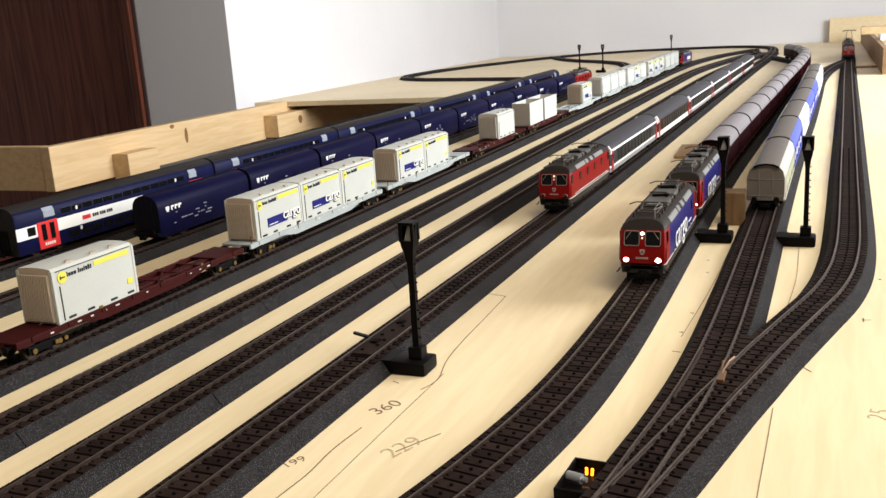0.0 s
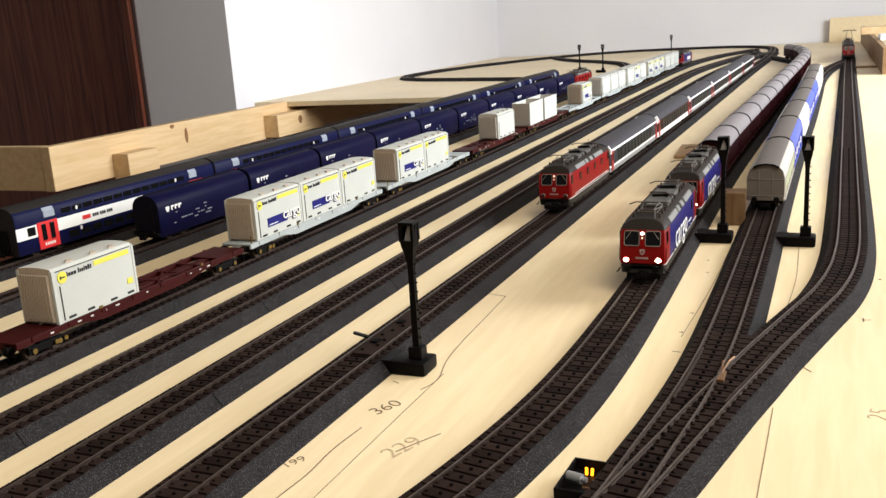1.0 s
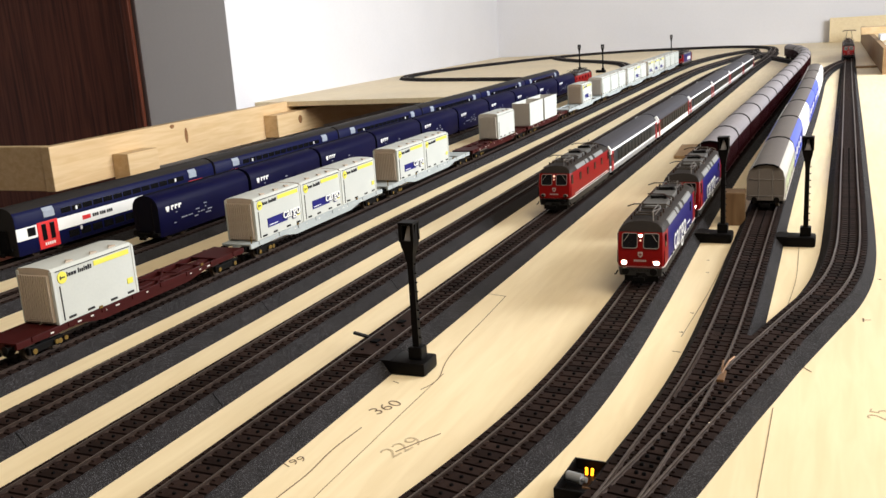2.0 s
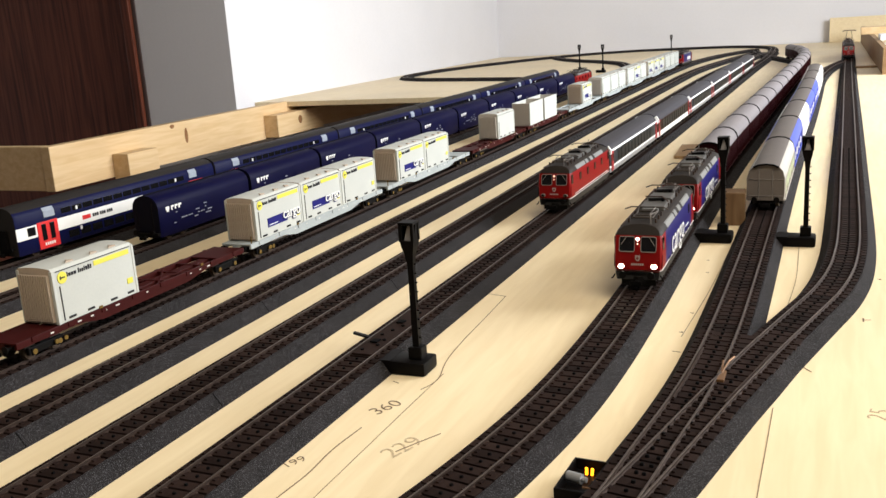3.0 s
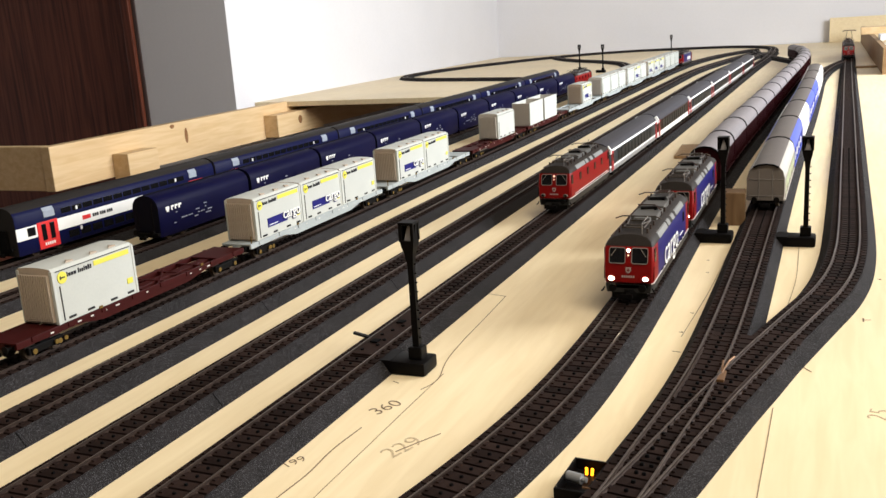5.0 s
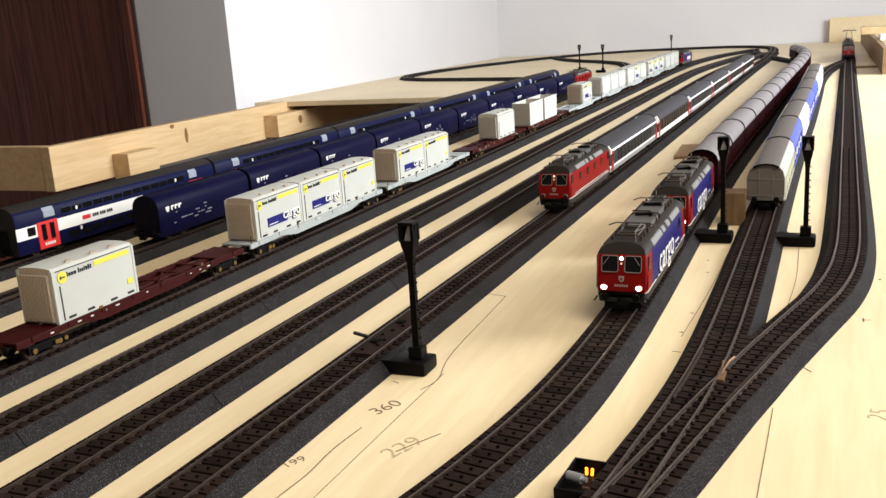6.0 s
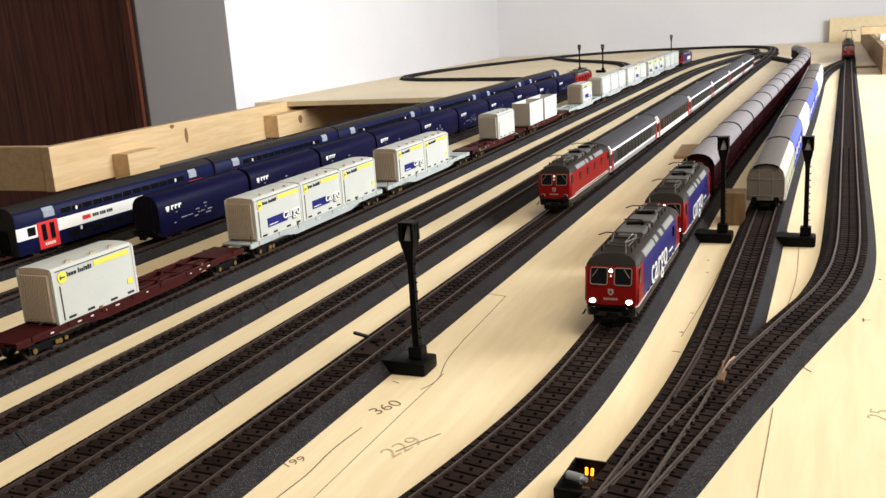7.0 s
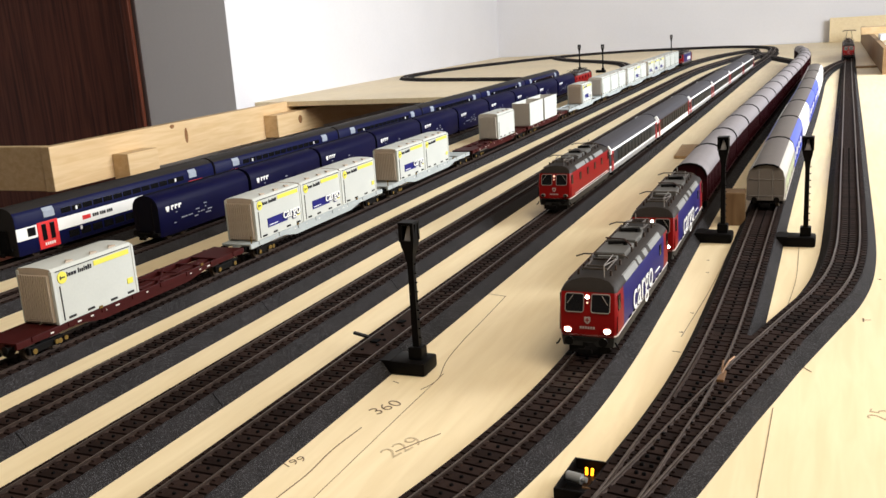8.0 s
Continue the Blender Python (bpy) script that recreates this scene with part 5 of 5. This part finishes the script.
def build_motor():
    m = thing("turnout_motor", "open black turnout motor with glowing amber lamps", "motor")
    bm = bm_new()
    box(bm, (-0.0082, -0.0150, 0.0), (0.0082, -0.0137, 0.0078), bev=0.0003)
    box(bm, (-0.0082, 0.0137, 0.0), (0.0082, 0.0150, 0.0078), bev=0.0003)
    box(bm, (-0.0082, -0.0137, 0.0), (-0.0071, 0.0137, 0.0078), bev=0.0003)
    box(bm, (0.0071, -0.0137, 0.0), (0.0082, 0.0137, 0.0078), bev=0.0003)
    box(bm, (-0.0071, -0.0137, 0.0003), (0.0071, 0.0137, 0.0030))
    part("tray", bm, BLACK, m)
    bm = bm_new()
    cyl(bm, (-0.0070, 0.0003, 0.0062), (0.0000, -0.0010, 0.0062), 0.0023, n=18)
    cyl(bm, (0.0000, -0.0010, 0.0062), (0.0022, -0.0014, 0.0062), 0.0012, n=12)
    part("coil", bm, TIN, m, "grey metal coil")
    for x in (-0.0012, 0.0012):
        bm = bm_new()
        cyl(bm, (x, 0.0095, 0.0030), (x * 1.15, 0.0100, 0.0060), 0.0006, 0.0006, n=8)
        part("led", bm, AMBER, m, "glowing amber lamp")
    bm = bm_new()
    wire(bm, [(0.003, -0.010, 0.0075), (0.0065, -0.011, 0.0080), (0.0075, -0.004, 0.0080)], 0.0005)
    wire(bm, [(0.0045, -0.001, 0.0060), (0.0072, 0.002, 0.0065), (0.0074, 0.006, 0.006)], 0.0005)
    part("wires", bm, COPPER, m, "copper wires")
    return m


build_motor().matrix_basis = pose(-0.0950, 0.3545, 0.0, 0, 0, -3)


def build_uncoupler():
    u = thing("uncoupler", "black uncoupling unit between the rails with a lever", "track part")
    bm = bm_new()
    box(bm, (-0.0068, -0.044, 0.0083), (0.0068, 0.044, 0.0096), bev=0.0004)
    part("plate", bm, SLEEPER, u)
    bm = bm_new()
    rng = random.Random(3)
    for k in range(9):
        y = -0.038 + k * 0.0092
        x = rng.choice((-0.003, 0.0, 0.003))
        cyl(bm, (x, y, 0.0098), (x, y, 0.0106), 0.0012, n=8)
    for y in (-0.026, 0.012):
        box(bm, (-0.004, y, 0.0099), (0.001, y + 0.006, 0.0108), bev=0.0003)
    parts("knob", bm, STUD, u)
    bm = bm_new()
    loft(bm, [[(x, y - (x + 0.009) * 0.4 - 0.016, z) for y, z in ((-0.0013, 0.0088), (0.0013, 0.0088), (0.0013, 0.0102), (-0.0013, 0.0102))] for x in (-0.0235, -0.009)])
    part("lever", bm, BLACK, u, "black hand lever")
    return u


build_uncoupler().matrix_basis = pose(xF(0.506), 0.506, 0.0006, 0, 0, 0)


def build_blocks():
    b = thing("wood_block", "small offcut of orange-brown wood", "wood")
    bm = bm_new()
    box(bm, (-0.0105, -0.012, 0.0), (0.0090, 0.012, 0.031), bev=0.0012)
    part("block", bm, wood("brown_offcut", (0.13, 0.075, 0.036), (0.20, 0.125, 0.064), 40, (4, 4, 0.6), 0.6), b)
    b.matrix_basis = pose(-0.0830, 0.884, 0.0, 0, 0, 4)
    bm = bm_new()
    box(bm, (-0.017, -0.055, 0.0), (0.017, 0.055, 0.004), bev=0.0006)
    p = tagged(part("wood_strip", bm, PINE_END, None), "flat brown wooden strip lying between the tracks", "wood")
    p.matrix_basis = pose(-0.1855, 1.322, 0.0, 0, 0, 3)
    # a copy laid on the far board in place of a band of shade
    tagged(copy_thing(p, pose(0.095, 2.88, 0.0002, 0, 0, 90)), "brown strip standing for shade on the far board", "wood")
    # bits by the far wall
    bm = bm_new()
    box(bm, (-0.037, 4.515, 0.0), (0.36, 4.530, 0.105), bev=0.001)
    tagged(part("plywood_panel", bm, PLY, None), "upright plywood panel leaning at the far wall", "panel")
    bm = bm_new()
    box(bm, (0.118, 3.05, 0.0), (0.22, 3.15, 0.070), bev=0.003)
    box(bm, (0.112, 3.03, 0.064), (0.23, 3.17, 0.080), bev=0.003)
    tagged(part("white_box", bm, WHITE, None), "white cardboard box at the board's edge", "box")
    bm = bm_new()
    loft(bm, [[(x, y, z) for x, y in ((0.105, 2.60), (0.117, 2.60), (0.107, 4.40), (0.088, 4.40))] for z in (0.0, 0.0655)])
    tagged(part("upright_plank", bm, PINE_END, None), "brown wooden plank standing on edge along the board", "wood")
    bm = bm_new()
    box(bm, (0.070, 3.49, 0.066), (0.44, 3.58, 0.090), bev=0.002)
    tagged(part("pine_beam", bm, PINE, None), "pale pine beam lying on the crate", "wood")


build_blocks()


def build_pencil():
    marks = thing("pencil_marks", "pencil lines and dimensions on the plywood", "drawing")

    def line(pts, w=0.0005):
        path = smooth_path(pts, 0.003)
        part("pencil_stroke", sweep(path, [(-w / 2, 0.0001), (-w / 2, 0.00022), (w / 2, 0.00022), (w / 2, 0.0001)]), PENCIL, marks)
    line([(-0.2372, 0.625), (-0.2209, 0.6208)])
    line([(-0.2209, 0.6208), (-0.2182, 0.559), (-0.2168, 0.5235), (-0.2133, 0.486), (-0.2102, 0.4724), (-0.2074, 0.4613), (-0.2075, 0.4507), (-0.2105, 0.4414)])
    line([(-0.2203, 0.3875), (-0.2225, 0.360), (-0.2215, 0.335), (-0.2233, 0.3113), (-0.225, 0.28)], 0.0006)
    line([(-0.2071, 0.4667), (-0.2072, 0.40), (-0.2071, 0.316), (-0.207, 0.25)], 0.0003)
    line([(-0.1911, 0.367), (-0.1845, 0.379), (-0.1774, 0.3914)], 0.0006)
    line([(-0.0239, 0.4635), (-0.0241, 0.42), (-0.0245, 0.3695), (-0.0247, 0.30)], 0.0004)
    line([(-0.012, 0.5241), (-0.0071, 0.5174)], 0.0006)
    line([(-0.0775, 0.800), (-0.0795, 0.66), (-0.0840, 0.56)], 0.0004)
    line([(-0.024, 0.800), (-0.0225, 0.70), (-0.026, 0.62)], 0.0004)
    line([(-0.0853, 0.5332), (-0.0802, 0.5324)], 0.0006)
    line([(0.0211, 0.615), (0.0255, 0.616)], 0.0006)
    line([(0.0211, 0.6185), (0.0211, 0.6115)], 0.0009)
    line([(-0.2315, 0.449), (-0.2270, 0.447)], 0.0005)

    def number(txt, x, y, size, rz, m=PENCIL):
        letters("pencil_number", txt, size, m, marks, pose(x, y, 0.0001, 0, 0, rz), 0.0001, -0.0002 * size / 0.014)
    number("360", -0.2195, 0.4035, 0.013, 66)
    number("229", -0.1897, 0.3600, 0.0155, 68, PENCIL_FAINT)
    number("199", -0.2350, 0.3370, 0.0085, 62)
    number("25", 0.0285, 0.4600, 0.014, 80, PENCIL_FAINT)
    number("3", -0.2385, 0.598, 0.009, 60)
    for x, y in ((-0.0906, 0.7445), (-0.0865, 0.7078), (-0.0853, 0.5666), (-0.0839, 0.6065), (0.034, 0.71)):
        number("v", x, y, 0.006, 40)


build_pencil()


# ---------------------------------------------------------------- what moves
PITCH_LOCO = 0.196


def motions():
    path = smooth_path(G_PTS, 0.005)
    cum = [0.0]
    for a, b in zip(path, path[1:]):
        cum.append(cum[-1] + (b - a).length)

    def where(s):
        i = max(0, min(len(cum) - 2, int(s / cum[-1] * (len(cum) - 1))))
        u = (s - cum[i]) / (cum[i + 1] - cum[i])
        return path[i].lerp(path[i + 1], u)

    def s_of_y(y):
        i = min(range(len(path) - 1), key=lambda j: abs(path[j].y - y))
        return cum[i] + (y - path[i].y) / (path[i + 1].y - path[i].y) * (cum[i + 1] - cum[i])

    # plan y of the leading end over time
    FRONT = [(0, 0.6425), (1.0, 0.6425), (1.5, 0.6398), (3.0, 0.6252), (3.5, 0.6198), (4.0, 0.6128), (4.5, 0.6037), (6.0, 0.5722), (6.5, 0.5600), (7.0, 0.5427), (7.5, 0.5170), (8.0, 0.4870)]
    train = [(LOCO_1, 0.0, HALF_L, 0.043), (LOCO_2, PITCH_LOCO, HALF_L, 0.043)]
    s0 = 2 * PITCH_LOCO
    for k, v in enumerate(VANS):
        train.append((v, s0 + k * VAN_L, VAN_L / 2, VAN_L * 0.3))
    for ob, back, half, bog in train:
        rows = []
        for t, y in FRONT:
            sc = s_of_y(y) + back + half
            a, b = where(sc - bog), where(sc + bog)
            d = b - a
            mid = (a + b) / 2
            rows.append((t, pose(mid.x, mid.y, ZR, 0, 0, -math.degrees(math.atan2(d.x, d.y)))))
        walk(ob, rows)


motions()
